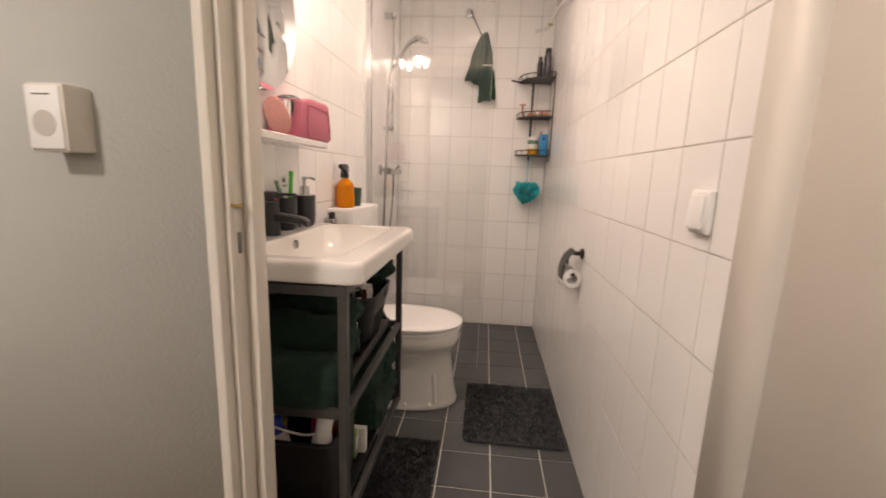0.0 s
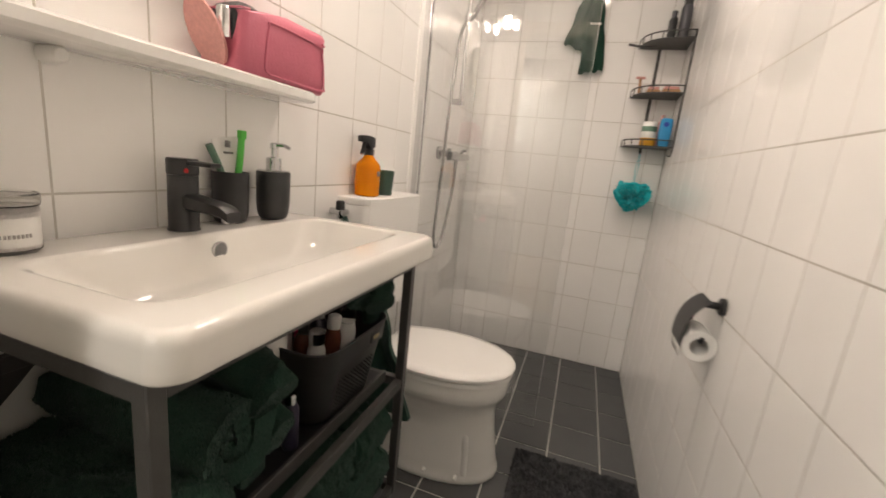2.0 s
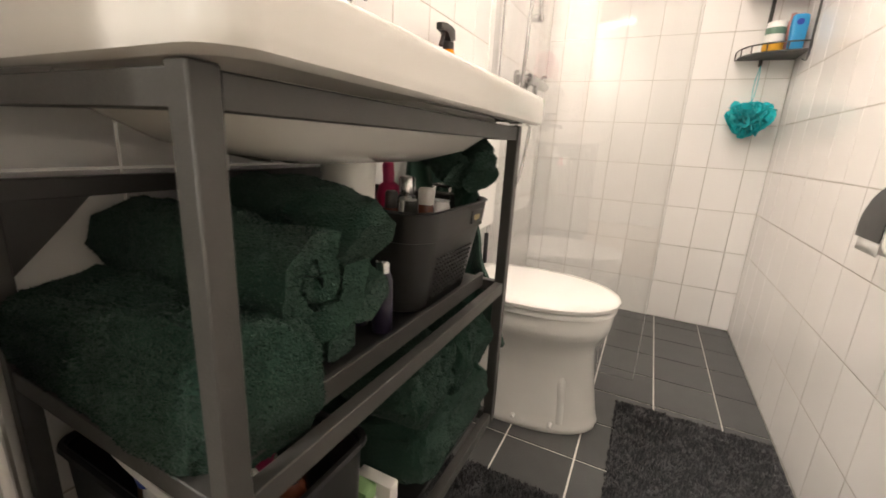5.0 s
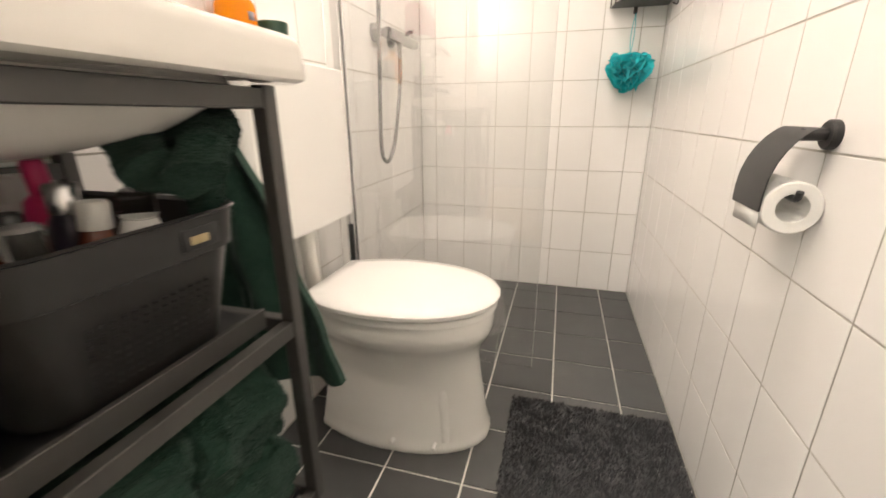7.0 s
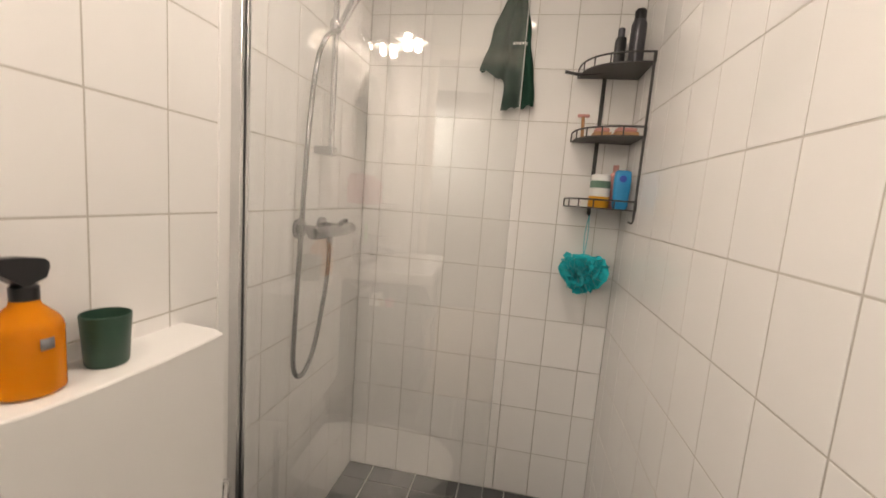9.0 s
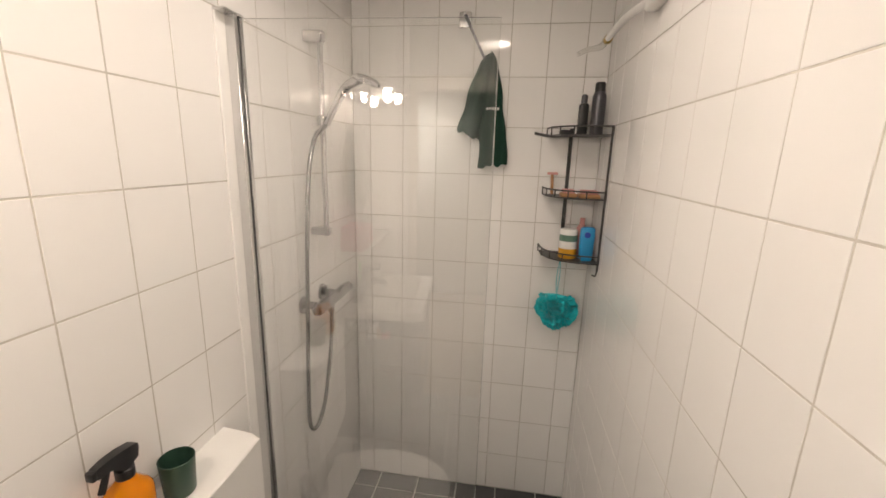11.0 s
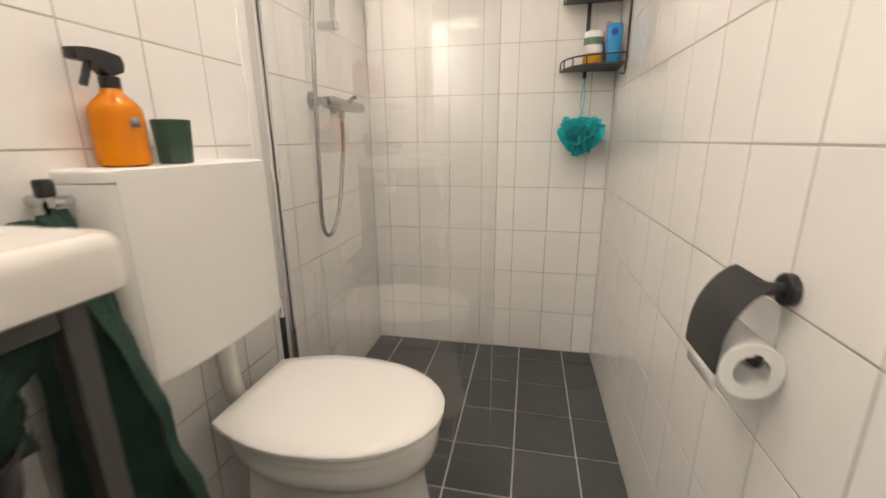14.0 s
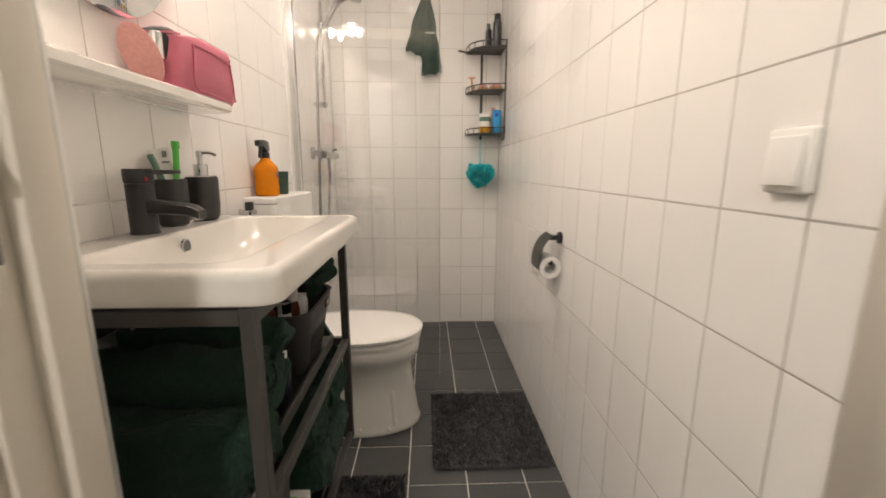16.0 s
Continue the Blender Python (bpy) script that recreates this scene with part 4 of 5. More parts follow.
def drape(x_top, x0, x1, z_top, z0, z1, y, folds, depth, seed, m, parent, name="fold", cols=34, rowsn=26, thick=0.006):
    b = bmesh.new()
    grid = []
    for j in range(rowsn + 1):
        t = j / rowsn
        rowv = []
        for i in range(cols + 1):
            s = i / cols
            spread = t ** 0.55
            xx = x_top + ((x0 + (x1 - x0) * s) - x_top) * spread
            zz = z_top + ((z0 + (z1 - z0) * s) - z_top) * t
            yy = y + depth * math.sin(s * folds * math.pi * 2 + seed + t) * (0.4 + 0.6 * t) + 0.01 * noise.noise(Vector((xx * 12, zz * 12, seed)))
            lump = 0.5 * t + 0.2
            xx += lump * 0.03 * noise.noise(Vector((zz * 11, s * 2.0, seed + 5)))
            zz += lump * 0.03 * noise.noise(Vector((s * 5, t, seed + 9)))
            rowv.append((xx, yy, zz))
        grid.append(rowv)
    va = [[b.verts.new(p) for p in r] for r in grid]
    vb = [[b.verts.new((p[0], p[1] + thick, p[2])) for p in r] for r in grid]
    for j in range(rowsn):
        for i in range(cols):
            b.faces.new((va[j][i], va[j + 1][i], va[j + 1][i + 1], va[j][i + 1]))
            b.faces.new((vb[j][i], vb[j][i + 1], vb[j + 1][i + 1], vb[j + 1][i]))
    for j in range(rowsn):
        b.faces.new((va[j][0], vb[j][0], vb[j + 1][0], va[j + 1][0]))
        b.faces.new((va[j][cols], va[j + 1][cols], vb[j + 1][cols], vb[j][cols]))
    for i in range(cols):
        b.faces.new((va[rowsn][i], vb[rowsn][i], vb[rowsn][i + 1], va[rowsn][i + 1]))
        b.faces.new((va[0][i], va[0][i + 1], vb[0][i + 1], vb[0][i]))
    return part(name, b, m, parent, smooth=True)


M_CLOTH = material("green_cotton", (0.014, 0.045, 0.03), 0.9, vary=0.2, scale=20, bump=0.001, bump_scale=700, spec=0.15)
drape(0.035, -0.09, 0.03, 2.085, 1.79, 1.73, 2.965, 1.2, 0.012, 0.4, M_CLOTH, cl)
drape(0.04, 0.0, 0.128, 2.085, 1.625, 1.65, 2.95, 1.6, 0.014, 1.9, M_CLOTH, cl)

for k in range(5):
    part("print_bar", box((0.03 + 0.011 * k, 2.9285, 1.862 + 0.002 * (k % 2)), (0.038 + 0.011 * k, 2.9305, 1.872)), M_PAPER, cl)

# ---- hanger bracket high on the right wall ----
hb = thing("wall_hanger", (XR, 2.6, 2.1), "white wall bracket with a clear swing arm and a brass nut", "hanger")
part("block", box((XR - 0.035, 2.36, 2.07), (XR, 2.47, 2.13), 0.008, 3), M_PLASTIC_W, hb)
part("arm", tube([(XR - 0.02, 2.46, 2.1), (XR - 0.04, 2.6, 2.105), (XR - 0.05, 2.7, 2.1), (XR - 0.06, 2.78, 2.085)], 0.011, 10), M_PLASTIC_W, hb, smooth=True)
part("nut", lathe((XR - 0.058, 2.775, 2.085), [(0.014, 0), (0.016, 0.004), (0.016, 0.02), (0.012, 0.024)], 6, "y"), M_BRASS, hb)
part("tip", tube([(XR - 0.06, 2.79, 2.083), (XR - 0.075, 2.83, 2.07), (XR - 0.11, 2.86, 2.07), (XR - 0.145, 2.87, 2.055)], lambda t: 0.012 - 0.004 * t, 10), M_LENS, hb, smooth=True)

# ---- toilet brush ----
tb = thing("toilet_brush", (-0.49, 2.06, 0.0), "black toilet brush with a grey top beside the screen", "toilet brush")
part("holder", lathe((-0.49, 2.06, 0.0), [(0.04, 0), (0.042, 0.004), (0.042, 0.3), (0.038, 0.302)], 24), M_MATT, tb)
part("handle", lathe((-0.49, 2.06, 0.3), [(0.008, 0), (0.008, 0.22), (0.009, 0.23)], 14), M_MATT, tb)
part("handle_top", lathe((-0.49, 2.06, 0.53), [(0.009, 0), (0.01, 0.05), (0.007, 0.06)], 14), M_ALU, tb)

# ---- bath mats ----
def mat_rug(x0, x1, y0, y1, label, seed):
    ob = thing("bath_mat", ((x0 + x1) / 2, (y0 + y1) / 2, 0.0), label, "bath mat", "bath mats")
    part("backing", loft([rrect((x0 + x1) / 2, (y0 + y1) / 2, (x1 - x0) / 2 - 0.006, (y1 - y0) / 2 - 0.006, 0.02, z, 4) for z in (0.0005, 0.012)]), M_RUG, ob)
    r = random.Random(seed)
    verts, faces = [], []
    n = int((x1 - x0) * (y1 - y0) * 62000)
    for _ in range(n):
        x, y = r.uniform(x0, x1), r.uniform(y0, y1)
        edge = min(x - x0, x1 - x, y - y0, y1 - y)
        h = 0.022 * (0.75 + 0.5 * noise.noise(Vector((x * 28, y * 28, seed)))) * min(1, 0.55 + edge * 20)
        a = r.uniform(0, 6.28)
        w = r.uniform(0.0016, 0.003)
        lx = 0.007 * noise.noise(Vector((x * 20, y * 20, seed + 3))) + r.gauss(0, 0.003)
        ly = 0.007 * noise.noise(Vector((x * 20, y * 20, seed + 9))) + r.gauss(0, 0.003)
        k = len(verts)
        verts += [(x - w * math.cos(a), y - w * math.sin(a), 0.008), (x + w * math.cos(a), y + w * math.sin(a), 0.008), (x + lx + 0.4 * w, y + ly, 0.008 + h)]
        faces.append((k, k + 1, k + 2))
    me = bpy.data.meshes.new("nap")
    me.from_pydata([(a - ob.location.x, b - ob.location.y, c) for a, b, c in verts], [], faces)
    me.materials.append(M_RUG)
    pile = new("nap", me)
    pile.parent = ob
    tagged(pile, kind="stuff")
    return ob


mat_rug(0.048, 0.492, 1.535, 2.035, "charcoal tufted bath mat lying in front of the toilet", 3)
mat_rug(-0.47, -0.045, 1.02, 1.515, "charcoal tufted bath mat lying under the vanity", 8)

# ---- things in the vanity ----
def fuzz(ob, m, count, length):
    """Short loops of pile all over a cloth, as one mesh under it."""
    me = ob.data
    me.calc_loop_triangles()
    r = np.random.default_rng(len(me.vertices))
    co = np.empty(len(me.vertices) * 3)
    me.vertices.foreach_get("co", co)
    co = co.reshape(-1, 3)
    tri = np.empty(len(me.loop_triangles) * 3, dtype=np.int32)
    me.loop_triangles.foreach_get("vertices", tri)
    tri = tri.reshape(-1, 3)
    a, b, c = co[tri[:, 0]], co[tri[:, 1]], co[tri[:, 2]]
    nrm = np.cross(b - a, c - a)
    area = np.linalg.norm(nrm, axis=1) + 1e-12
    pick = r.choice(len(tri), count, p=area / area.sum())
    u, v = r.random((count, 1)), r.random((count, 1))
    flip = (u + v) > 1
    u, v = np.where(flip, 1 - u, u), np.where(flip, 1 - v, v)
    p = a[pick] + u * (b[pick] - a[pick]) + v * (c[pick] - a[pick])
    n = nrm[pick] / area[pick][:, None]
    side = r.normal(size=(count, 3))
    side -= n * (side * n).sum(1)[:, None]
    side /= np.linalg.norm(side, axis=1)[:, None]
    tip = p + n * length * r.uniform(0.5, 1.1, (count, 1)) + r.normal(size=(count, 3)) * length * 0.3
    verts = np.stack([p - side * 0.0008, p + side * 0.0008, tip], axis=1).reshape(-1, 3)
    out = bpy.data.meshes.new("nap")
    out.from_pydata(verts.tolist(), [], np.arange(count * 3).reshape(-1, 3).tolist())
    out.materials.append(m)
    pile = new("nap", out)
    pile.parent = ob
    tagged(pile, kind="stuff")


def swell(a, b):
    return lambda t: a + (b - a) * t


def towel_roll(at, axis_len, r, turns, label, squash=0.85, seed=1.0):
    """A rolled towel, its spiral end facing +x."""
    ob = thing("rolled_towel", (at[0], at[1], at[2]), label, "towel", "towels in the vanity")
    b = bmesh.new()
    n, thick = int(turns * 26), r / (turns + 0.35) * 0.5
    segs = 16
    outer, inner = [], []
    for j in range(segs + 1):
        x = at[0] - axis_len / 2 + axis_len * j / segs
        ro, ri = [], []
        for i in range(n + 1):
            f = i / n
            a = f * turns * 2 * math.pi + 0.6
            rad = r * (0.12 + 0.88 * f)
            for lst, d in ((ro, thick), (ri, -thick)):
                rr = rad + d * 0.86 - thick
                bul = 1 + 0.05 * noise.noise(Vector((x * 14, math.cos(a) * 2, math.sin(a) * 2 + seed)))
                lst.append((x, at[1] + rr * math.cos(a) * bul, at[2] + squash * rr * math.sin(a) * bul))
        outer.append(ro)
        inner.append(ri)
    vo = [[b.verts.new(p) for p in rw] for rw in outer]
    vi = [[b.verts.new(p) for p in rw] for rw in inner]
    for j in range(segs):
        for i in range(n):
            b.faces.new((vo[j][i], vo[j][i + 1], vo[j + 1][i + 1], vo[j + 1][i]))
            b.faces.new((vi[j][i], vi[j + 1][i], vi[j + 1][i + 1], vi[j][i + 1]))
        b.faces.new((vo[j][n], vi[j][n], vi[j + 1][n], vo[j + 1][n]))
        b.faces.new((vo[j][0], vo[j + 1][0], vi[j + 1][0], vi[j][0]))
    for j in (0, segs):
        for i in range(n):
            b.faces.new((vo[j][i], vi[j][i], vi[j][i + 1], vo[j][i + 1]) if j else (vo[j][i], vo[j][i + 1], vi[j][i + 1], vi[j][i]))
    bmesh.ops.recalc_face_normals(b, faces=b.faces[:])
    crumple(b, 0.016, 9, seed)
    crumple(b, 0.005, 34, seed + 4)
    crumple(b, 0.004, 70, seed + 9)
    fuzz(part("terry", b, M_TOWEL, ob), M_TOWEL, 40000, 0.0022)
    return ob


def soft_block(name, lo, hi, r, label, category, m, seed, amount=0.006, layers=3, group=""):
    """A soft folded pile: rounded layers pressed on one another."""
    ob = thing(name, ((lo[0] + hi[0]) / 2, (lo[1] + hi[1]) / 2, lo[2]), label, category, group)
    h = (hi[2] - lo[2]) / layers
    for k in range(layers):
        z = lo[2] + k * h
        o = 0.006 * math.sin(seed * 3 + k * 2.1)
        cx_, cy_, hx_, hy_ = (lo[0] + hi[0]) / 2, (lo[1] + hi[1]) / 2 + o, (hi[0] - lo[0]) / 2, (hi[1] - lo[1]) / 2
        rings_ = []
        for t in (0, 0.08, 0.25, 0.5, 0.75, 0.92, 1.0):
            ins = r * (1 - math.sqrt(max(0, 1 - (2 * t - 1) ** 2))) * 0.6
            rings_.append(rrect(cx_, cy_, hx_ - ins, hy_ - ins, min(r, 0.03), z + t * h, 8))
        for t in (0.55, 0.1):
            rings_.append(rrect(cx_, cy_, hx_ * t, hy_ * t, min(r, 0.03) * t, z + h * 1.0, 8))
        b = loft(rings_)
        bmesh.ops.subdivide_edges(b, edges=b.edges[:], cuts=1, use_grid_fill=True)
        bmesh.ops.subdivide_edges(b, edges=b.edges[:], cuts=1, use_grid_fill=True)
        crumple(b, amount, 9, seed + k * 5)
        crumple(b, amount * 0.4, 28, seed + k * 5 + 2)
        crumple(b, amount * 0.25, 55, seed + k * 5 + 3)
        fuzz(part("layer", b, m, ob), m, 34000, 0.0022)
    return ob


soft_block("folded_towel", (-0.545, 0.762, 0.57), (-0.214, 0.905, 0.695), 0.05, "dark green terry bath towel folded on the middle shelf", "towel", M_TOWEL, 1.3, 0.018, 1, "towels in the vanity")
bt = thing("bundled_towel", (-0.37, 0.99, 0.61), "dark green hand towel bundled against the basket", "towel", "towels in the vanity")
for k, pts in enumerate(([(-0.5, 0.99, 0.74), (-0.4, 0.99, 0.765), (-0.3, 0.985, 0.765), (-0.238, 0.98, 0.735)], [(-0.5, 1.0, 0.67), (-0.34, 1.0, 0.68), (-0.238, 1.0, 0.665)], [(-0.48, 0.96, 0.63), (-0.34, 0.965, 0.64), (-0.25, 0.965, 0.635)])):
    fb = tube(pts, swell(0.042, 0.034), 18, True, None, 12)
    crumple(fb, 0.016, 12, 13.0 + k)
    crumple(fb, 0.006, 40, 17.0 + k)
    fuzz(part("fold", fb, M_TOWEL, bt), M_TOWEL, 9000, 0.002)
towel_roll((-0.385, 0.91, 0.722), 0.3, 0.078, 1.9, "dark green terry towel rolled up behind the folded one", 0.95, 2.0)

# black basket with bottles, far half of the middle shelf
bk = thing("storage_basket", (-0.372, 1.212, 0.601), "black perforated plastic basket full of bottles on the shelf", "basket")
kx0, ky0 = -0.372, 1.2
shell = [rrect(kx0, ky0, hx_, 1.15 * hy_, r_, z_) for hx_, hy_, r_, z_ in ((0.125, 0.082, 0.04, 0.602), (0.13, 0.087, 0.042, 0.606), (0.148, 0.103, 0.045, 0.715), (0.152, 0.107, 0.045, 0.717), (0.156, 0.11, 0.046, 0.757), (0.159, 0.113, 0.047, 0.759), (0.156, 0.11, 0.045, 0.761), (0.15, 0.104, 0.043, 0.757), (0.128, 0.085, 0.04, 0.612))]
part("shell", loft(shell), M_BASKET, bk)
dots = bmesh.new()
for j in range(9):
    for i in range(13):
        y = ky0 - 0.06 + i * 0.01
        z = 0.622 + j * 0.008
        x = kx0 + 0.13 + 0.018 * (z - 0.606) / 0.094
        box((x - 0.002, y - 0.0008, z - 0.0014), (x + 0.0008, y + 0.0008, z + 0.0014), 0, 1, dots)
        u = kx0 - 0.06 + i * 0.01
        yy = ky0 - 0.1 - 0.0165 * (z - 0.606) / 0.094
        box((u - 0.0008, yy - 0.0008, z - 0.0014), (u + 0.0008, yy + 0.002, z + 0.0014), 0, 1, dots)
tagged(part("perforation", dots, M_BLACKP, bk), kind="stuff")
part("handle_slot", box((kx0 + 0.15, ky0 + 0.032, 0.725), (kx0 + 0.1562, ky0 + 0.078, 0.748), 0.002), M_BLACKP, bk)
part("wrapper", box((kx0 + 0.15, ky0 + 0.04, 0.73), (kx0 + 0.1568, ky0 + 0.064, 0.74), 0.002), M_PALEY, bk, "pale yellow wrapper showing through the handle slot")


def bottle(at, r, h, m, mcap, label, lean=(0, 0), category="bottle", name="cosmetic_bottle", neck=0.45):
    at = (at[0] - 0.012, at[1] + (0.014 if at[2] > 0.61 else 0.0), at[2])
    ob = thing(name, at, label, category)
    b = lathe((0, 0, 0), [(r * 0.9, 0), (r, 0.004), (r, h * 0.72), (r * 0.8, h * 0.8), (r * neck, h * 0.84)], 18)
    c = lathe((0, 0, 0), [(r * neck * 1.15, h * 0.835), (r * neck * 1.15, h * 0.98), (r * neck * 0.9, h)], 16)
    rot = Matrix.Translation(at) @ Euler((lean[0], lean[1], 0)).to_matrix().to_4x4()
    b.transform(rot)
    c.transform(rot)
    part("bottle", b, m, ob, smooth=True)
    part("cap", c, mcap, ob)
    return ob


for at, r, h, m, mc, lab, lean, nk in (
    ((-0.28, 1.14, 0.615), 0.017, 0.155, M_PLASTIC_W, M_ALU, "white tube with a silver cap standing in the basket", (0.03, 0.03), 0.8),
    ((-0.325, 1.15, 0.615), 0.018, 0.16, M_BROWN, M_BLACKP, "brown glass bottle in the basket", (0, 0.06), 0.5),
    ((-0.28, 1.185, 0.615), 0.017, 0.165, M_BROWN, M_JARLID, "brown bottle with a pale grey cap in the basket", (-0.06, 0.02), 0.7),
    ((-0.37, 1.14, 0.615), 0.022, 0.16, M_PLASTIC_W, M_ALU, "white bottle with a silver cap in the basket", (0.05, -0.06), 0.6),
    ((-0.32, 1.2, 0.615), 0.02, 0.18, M_PURPLE, M_ALU, "purple bottle with a silver cap in the basket", (0.02, 0.02), 0.6),
    ((-0.36, 1.22, 0.615), 0.022, 0.2, M_MAG, M_MAG, "magenta hair bottle in the basket", (0.08, 0.0), 0.4),
    ((-0.285, 1.235, 0.615), 0.021, 0.17, M_PLASTIC_W, M_LENS, "white lotion bottle with a clear cap in the basket", (0.02, 0.1), 0.7),
    ((-0.42, 1.16, 0.615), 0.022, 0.17, M_WOOD, M_PLASTIC_W, "tan bottle in the basket", (0, 0), 0.6),
    ((-0.43, 1.22, 0.615), 0.024, 0.18, M_PLASTIC_W, M_PLASTIC_W, "white spray bottle in the basket", (0, 0), 0.6),
    ((-0.25, 1.048, 0.6), 0.014, 0.1, M_PURPLE, M_ALU, "small dark bottle with a silver cap beside the basket", (0, 0), 0.6),
    ((-0.33, 1.05, 0.6), 0.016, 0.12, M_BLACKP, M_BLACKP, "black tube with a black cap beside the basket", (0, 0), 0.8),
    ((-0.29, 1.05, 0.6), 0.014, 0.12, M_PURPLE, M_ALU, "dark bottle with a silver top beside the basket", (0, 0), 0.6),
):
    bottle(at, r, h, m, mc, lab, lean, "bottle", "cosmetic_bottle", nk)

# green cloth draped over the far end
hc = thing("hanging_towel", (-0.5, 1.58, 0.33), "dark green towel hanging from the stop valve beside the cistern", "towel", "towels in the vanity")
fuzz(drape(-0.515, -0.55, -0.395, 0.912, 0.48, 0.53, 1.578, 1.7, 0.016, 0.6, M_TOWEL, hc, "fold", 34, 26, 0.014), M_TOWEL, 9000, 0.002)
fuzz(drape(-0.5, -0.545, -0.225, 0.905, 0.33, 0.38, 1.515, 2.3, 0.022, 2.2, M_TOWEL, hc, "fold", 40, 28, 0.016), M_TOWEL, 12000, 0.002)
fuzz(drape(-0.5, -0.55, -0.33, 0.908, 0.4, 0.46, 1.55, 2.0, 0.018, 4.0, M_TOWEL, hc, "fold", 34, 26, 0.014), M_TOWEL, 9000, 0.002)
bu = thing("bunched_towel", (-0.3, 1.3, 0.76), "dark green face cloth bunched on the basket under the basin", "towel", "towels in the vanity")
for k, (pts, ra, rb) in enumerate((
    ([(-0.29, 1.355, 0.846), (-0.27, 1.335, 0.842), (-0.245, 1.3, 0.825), (-0.215, 1.265, 0.797)], 0.03, 0.027),
    ([(-0.36, 1.355, 0.846), (-0.33, 1.315, 0.84), (-0.29, 1.27, 0.825), (-0.25, 1.25, 0.8)], 0.032, 0.026),
    ([(-0.3, 1.33, 0.83), (-0.275, 1.325, 0.79), (-0.26, 1.32, 0.74)], 0.026, 0.02),
)):
    fb = tube(pts, swell(ra, rb), 18, True, None, 12)
    crumple(fb, 0.014, 14, 3.0 + k)
    crumple(fb, 0.006, 40, 7.0 + k)
    fuzz(part("fold", fb, M_TOWEL, bu), M_TOWEL, 9000, 0.002)

# heaped towels on the lower shelf
soft_block("crumpled_towel", (-0.52, 1.06, 0.315), (-0.2, 1.33, 0.44), 0.06, "dark green towel heaped on the lower shelf", "towel", M_TOWEL, 6.2, 0.022, 1, "towels in the vanity")
soft_block("crumpled_towel", (-0.5, 1.04, 0.44), (-0.21, 1.2, 0.555), 0.06, "dark green towel heaped on the lower shelf", "towel", M_TOWEL, 9.4, 0.024, 1, "towels in the vanity")
soft_block("crumpled_towel", (-0.48, 1.19, 0.43), (-0.2, 1.33, 0.55), 0.06, "dark green towel heaped on the lower shelf", "towel", M_TOWEL, 12.7, 0.024, 1, "towels in the vanity")

# black box with bottles on the lower shelf
bx = thing("storage_box", (-0.37, 0.86, 0.306), "black storage box full of bottles on the lower shelf", "box")
part("shell", loft([rrect(-0.385, 0.885, a, b_, 0.02, z) for a, b_, z in ((0.14, 0.088, 0.307), (0.145, 0.092, 0.312), (0.15, 0.096, 0.48), (0.152, 0.098, 0.484), (0.147, 0.093, 0.483), (0.14, 0.087, 0.32))]), M_BLACKP, bx)
part("rim", tube([(p[0], p[1], p[2]) for p in rrect(-0.385, 0.885, 0.152, 0.098, 0.02, 0.489)] + [rrect(-0.385, 0.885, 0.152, 0.098, 0.02, 0.489)[0]], 0.005, 6, False), M_BLACKP, bx)
for at, r, h, m, mc, lab, lean, nk in (
    ((-0.28, 0.82, 0.33), 0.024, 0.22, M_PLASTIC_W, M_PLASTIC_W, "white lotion bottle in the box", (0, 0.15), 0.7),
    ((-0.33, 0.83, 0.33), 0.02, 0.21, M_PLASTIC_W, M_NAVY, "white bottle with a blue cap in the box", (0.1, -0.2), 0.8),
    ((-0.38, 0.84, 0.33), 0.022, 0.2, M_BROWN, M_BRASS, "brown bottle with a gold cap in the box", (0.1, 0.1), 0.6),
    ((-0.25, 0.88, 0.33), 0.02, 0.2, M_BROWN, M_ALU, "brown bottle with a silver cap in the box", (0, 0), 0.6),
    ((-0.44, 0.84, 0.33), 0.024, 0.21, M_WOOD, M_PLASTIC_W, "tan tube in the box", (0, 0.2), 0.8),
    ((-0.3, 0.9, 0.33), 0.018, 0.21, M_MAG, M_BLACKP, "dark red nail bottle in the box", (0, 0), 0.5),
    ((-0.48, 0.88, 0.33), 0.024, 0.22, M_PLASTIC_W, M_PLASTIC_W, "white jar in the box", (0, 0), 0.9),
):
    bottle(at, r, h, m, mc, lab, lean, "bottle", "cosmetic_bottle", nk)
pk = thing("green_packet", (-0.27, 0.99, 0.306), "green and white cardboard packet on the lower shelf", "packet")
part("carton", box((-0.31, 0.985, 0.307), (-0.24, 1.01, 0.39), 0.002), M_PALEG, pk)
part("white_band", box((-0.2402, 0.987, 0.33), (-0.2388, 1.008, 0.37)), M_PAPER, pk)
pk2 = thing("white_packet", (-0.23, 1.02, 0.306), "white cardboard packet on the lower shelf", "packet")
part("carton", box((-0.28, 1.014, 0.307), (-0.22, 1.034, 0.385), 0.002), M_PAPER, pk2)
cbl = thing("white_cable", (-0.3, 0.79, 0.5), "white cable hanging out of the storage box", "cable")
part("cord", tube([(-0.46, 0.83, 0.5), (-0.43, 0.795, 0.535), (-0.37, 0.79, 0.525), (-0.31, 0.8, 0.505), (-0.27, 0.83, 0.495)], 0.003, 6), M_PLASTIC_W, cbl, smooth=True)

# ---- tiles ----
GR = 0.0034


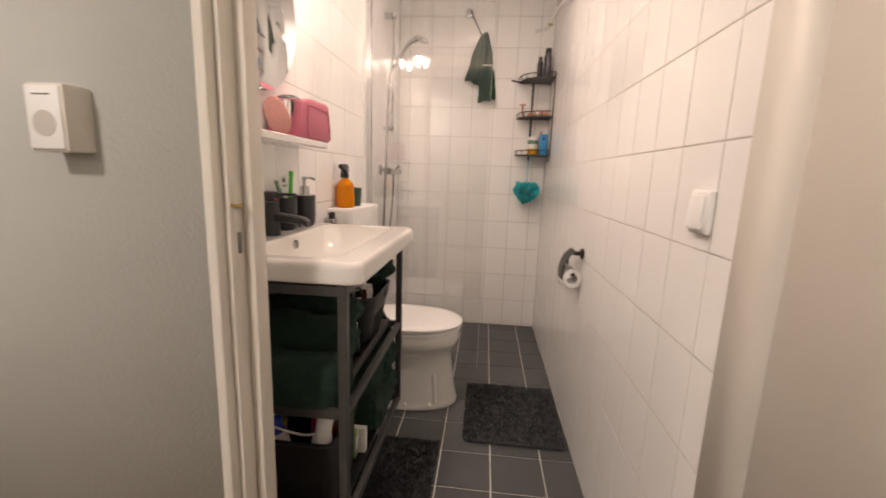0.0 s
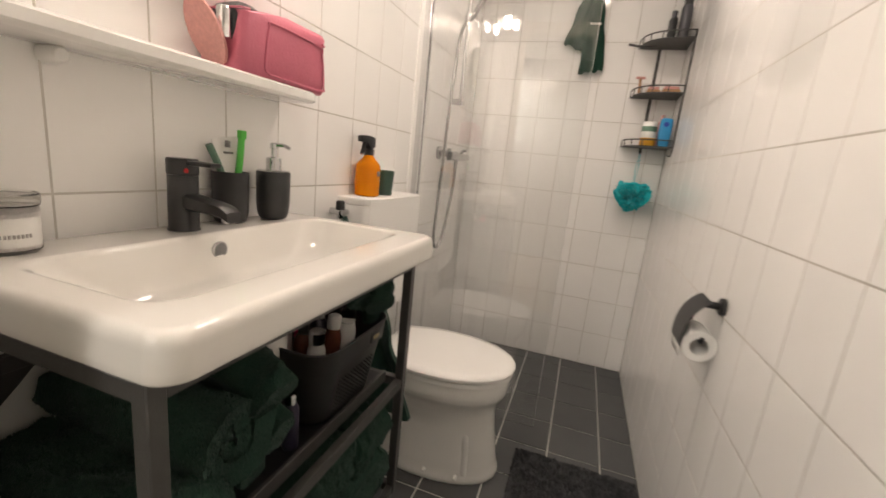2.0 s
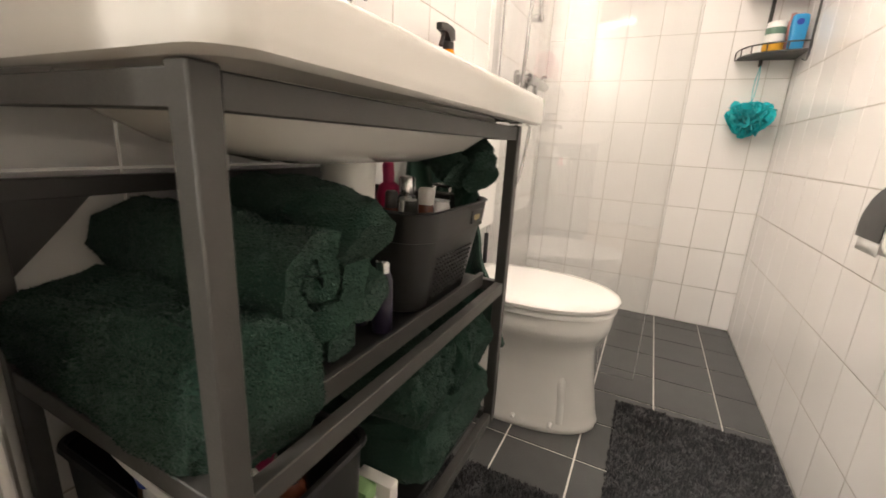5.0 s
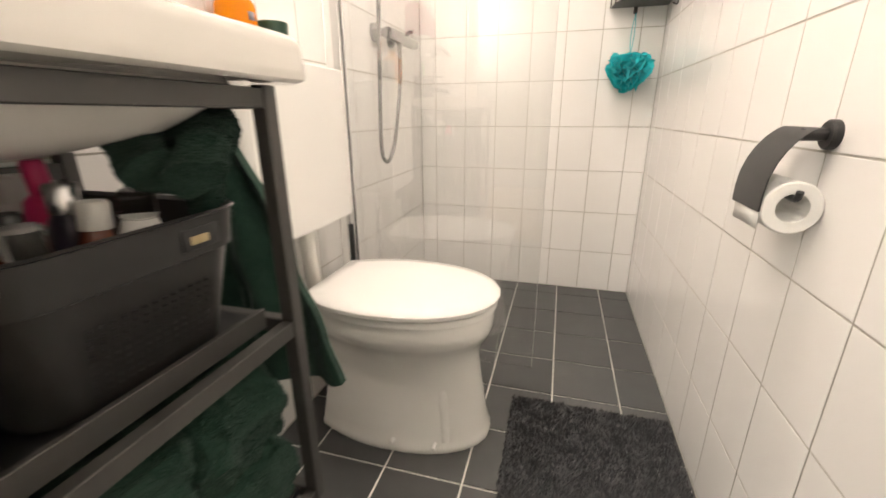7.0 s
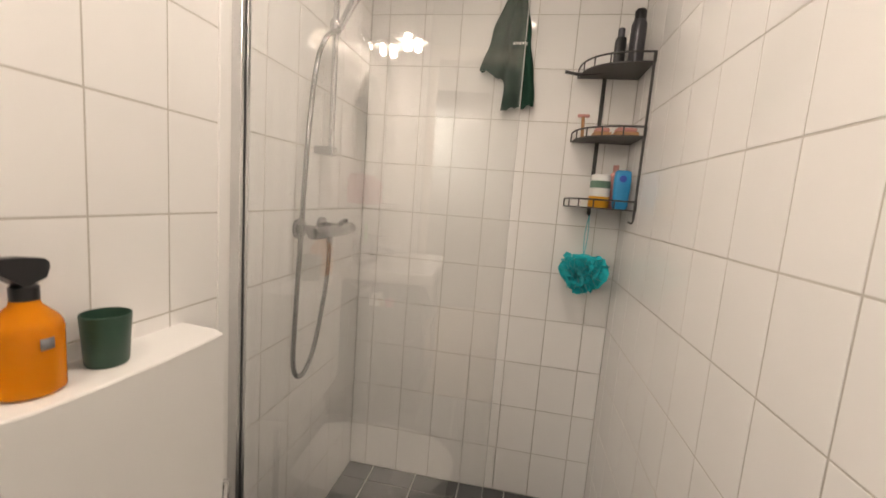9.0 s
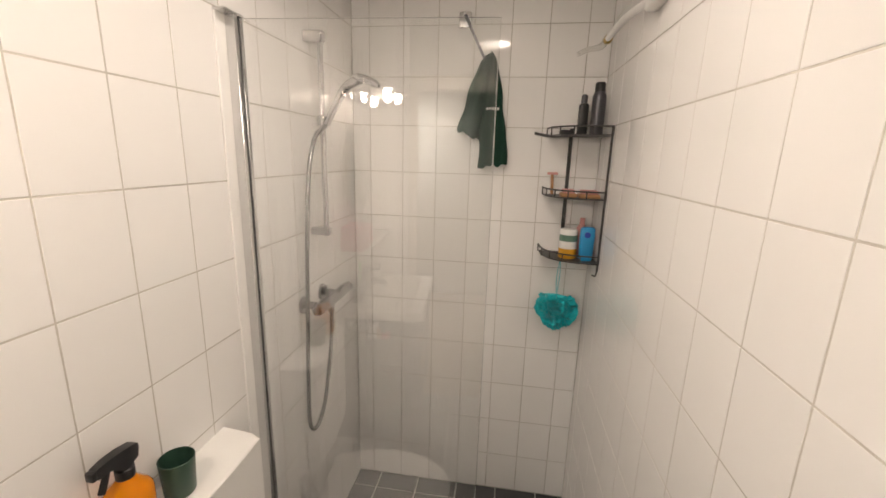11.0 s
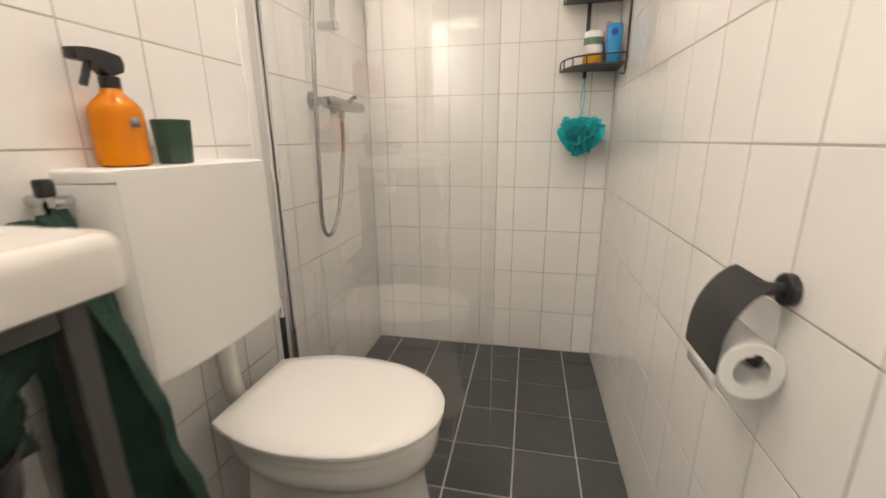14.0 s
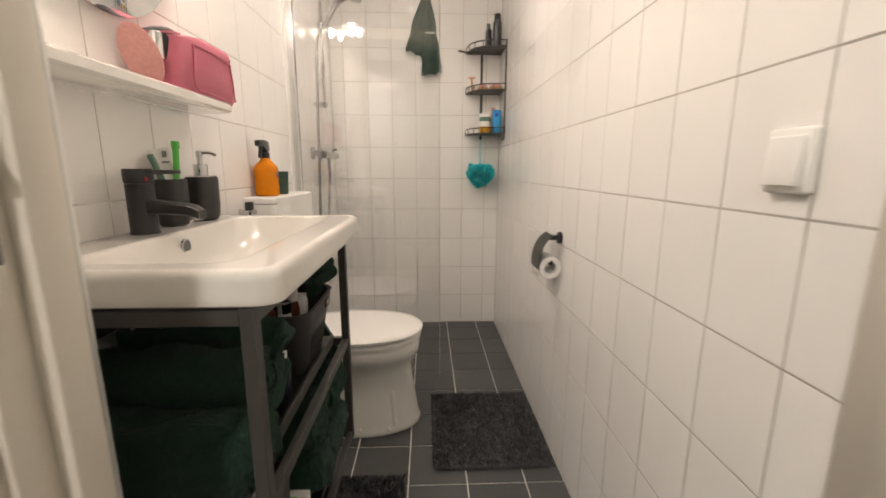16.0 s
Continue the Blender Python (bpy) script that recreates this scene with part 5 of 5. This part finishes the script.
def tile_mesh(w, h, d=0.006, ch=0.0005):
    """A tile lying flat, its glazed face up, with eased edges."""
    me = bpy.data.meshes.new("tile")
    a, b = w / 2, h / 2
    v = [(-a, -b, -d), (a, -b, -d), (a, b, -d), (-a, b, -d), (-a, -b, -ch * 0.7), (a, -b, -ch * 0.7), (a, b, -ch * 0.7), (-a, b, -ch * 0.7), (-a + ch, -b + ch, 0), (a - ch, -b + ch, 0), (a - ch, b - ch, 0), (-a + ch, b - ch, 0)]
    f = [(8, 9, 10, 11)] + [(i, (i + 1) % 4, (i + 1) % 4 + 4, i + 4) for i in range(4)] + [(i + 4, (i + 1) % 4 + 4, (i + 1) % 4 + 8, i + 8) for i in range(4)]
    me.from_pydata(v, [], f)
    return me


MESHES = {}
TILT_RNG = random.Random(11)


def lay(parent, us, vs, place, m, tilt=0.0012, GR=GR):
    """Tiles between the joint lines us and vs; place(u, v) gives the pose of a tile's middle."""
    for u0, u1 in zip(us, us[1:]):
        for v0, v1 in zip(vs, vs[1:]):
            w, h = round(u1 - u0 - GR, 4), round(v1 - v0 - GR, 4)
            if w < 0.008 or h < 0.008:
                continue
            key = (w, h, m.name)
            if key not in MESHES:
                MESHES[key] = tile_mesh(w, h)
                MESHES[key].materials.append(m)
            ob = new("tile", MESHES[key])
            ob.parent = parent
            ob.matrix_basis = place((u0 + u1) / 2, (v0 + v1) / 2) @ Euler((TILT_RNG.gauss(0, tilt), TILT_RNG.gauss(0, tilt), 0)).to_matrix().to_4x4()


def lines(lo, hi, start, step):
    k = math.ceil((lo - start) / step + 0.02)
    out = [lo]
    while start + k * step < hi - 0.004:
        out.append(start + k * step)
        k += 1
    return out + [hi]


zl = lines(0.0, H, 0.0, 0.2)
lay(wall_right, [0.658] + [0.745 + 0.1545 * k for k in range(15)] + [YB], zl, lambda u, v: Matrix.Translation((XR, u, v)) @ Matrix(((0, 0, -1, 0), (-1, 0, 0, 0), (0, 1, 0, 0), (0, 0, 0, 1))), M_TILE)
lay(wall_left, [YN, 0.757, 0.908, 1.057, 1.207, 1.357, 1.507, 1.682, 1.833, 1.988, 2.143, 2.296, 2.449, 2.602, 2.755, 2.908, YB], zl, lambda u, v: Matrix.Translation((XL, u, v)) @ Matrix(((0, 0, 1, 0), (1, 0, 0, 0), (0, 1, 0, 0), (0, 0, 0, 1))), M_TILE)
lay(wall_back, lines(XL, XR, -0.485, 0.15), zl, lambda u, v: Matrix.Translation((u, YB, v)) @ Matrix(((1, 0, 0, 0), (0, 0, -1, 0), (0, 1, 0, 0), (0, 0, 0, 1))), M_TILE, 0.0012, 0.0026)
lay(floor, lines(XL, XR, -0.035, 0.2025), lines(0.6, YB, 1.277, 0.2025), lambda u, v: Matrix.Translation((u, v, 0)), M_FTILE, 0.002, 0.0052)
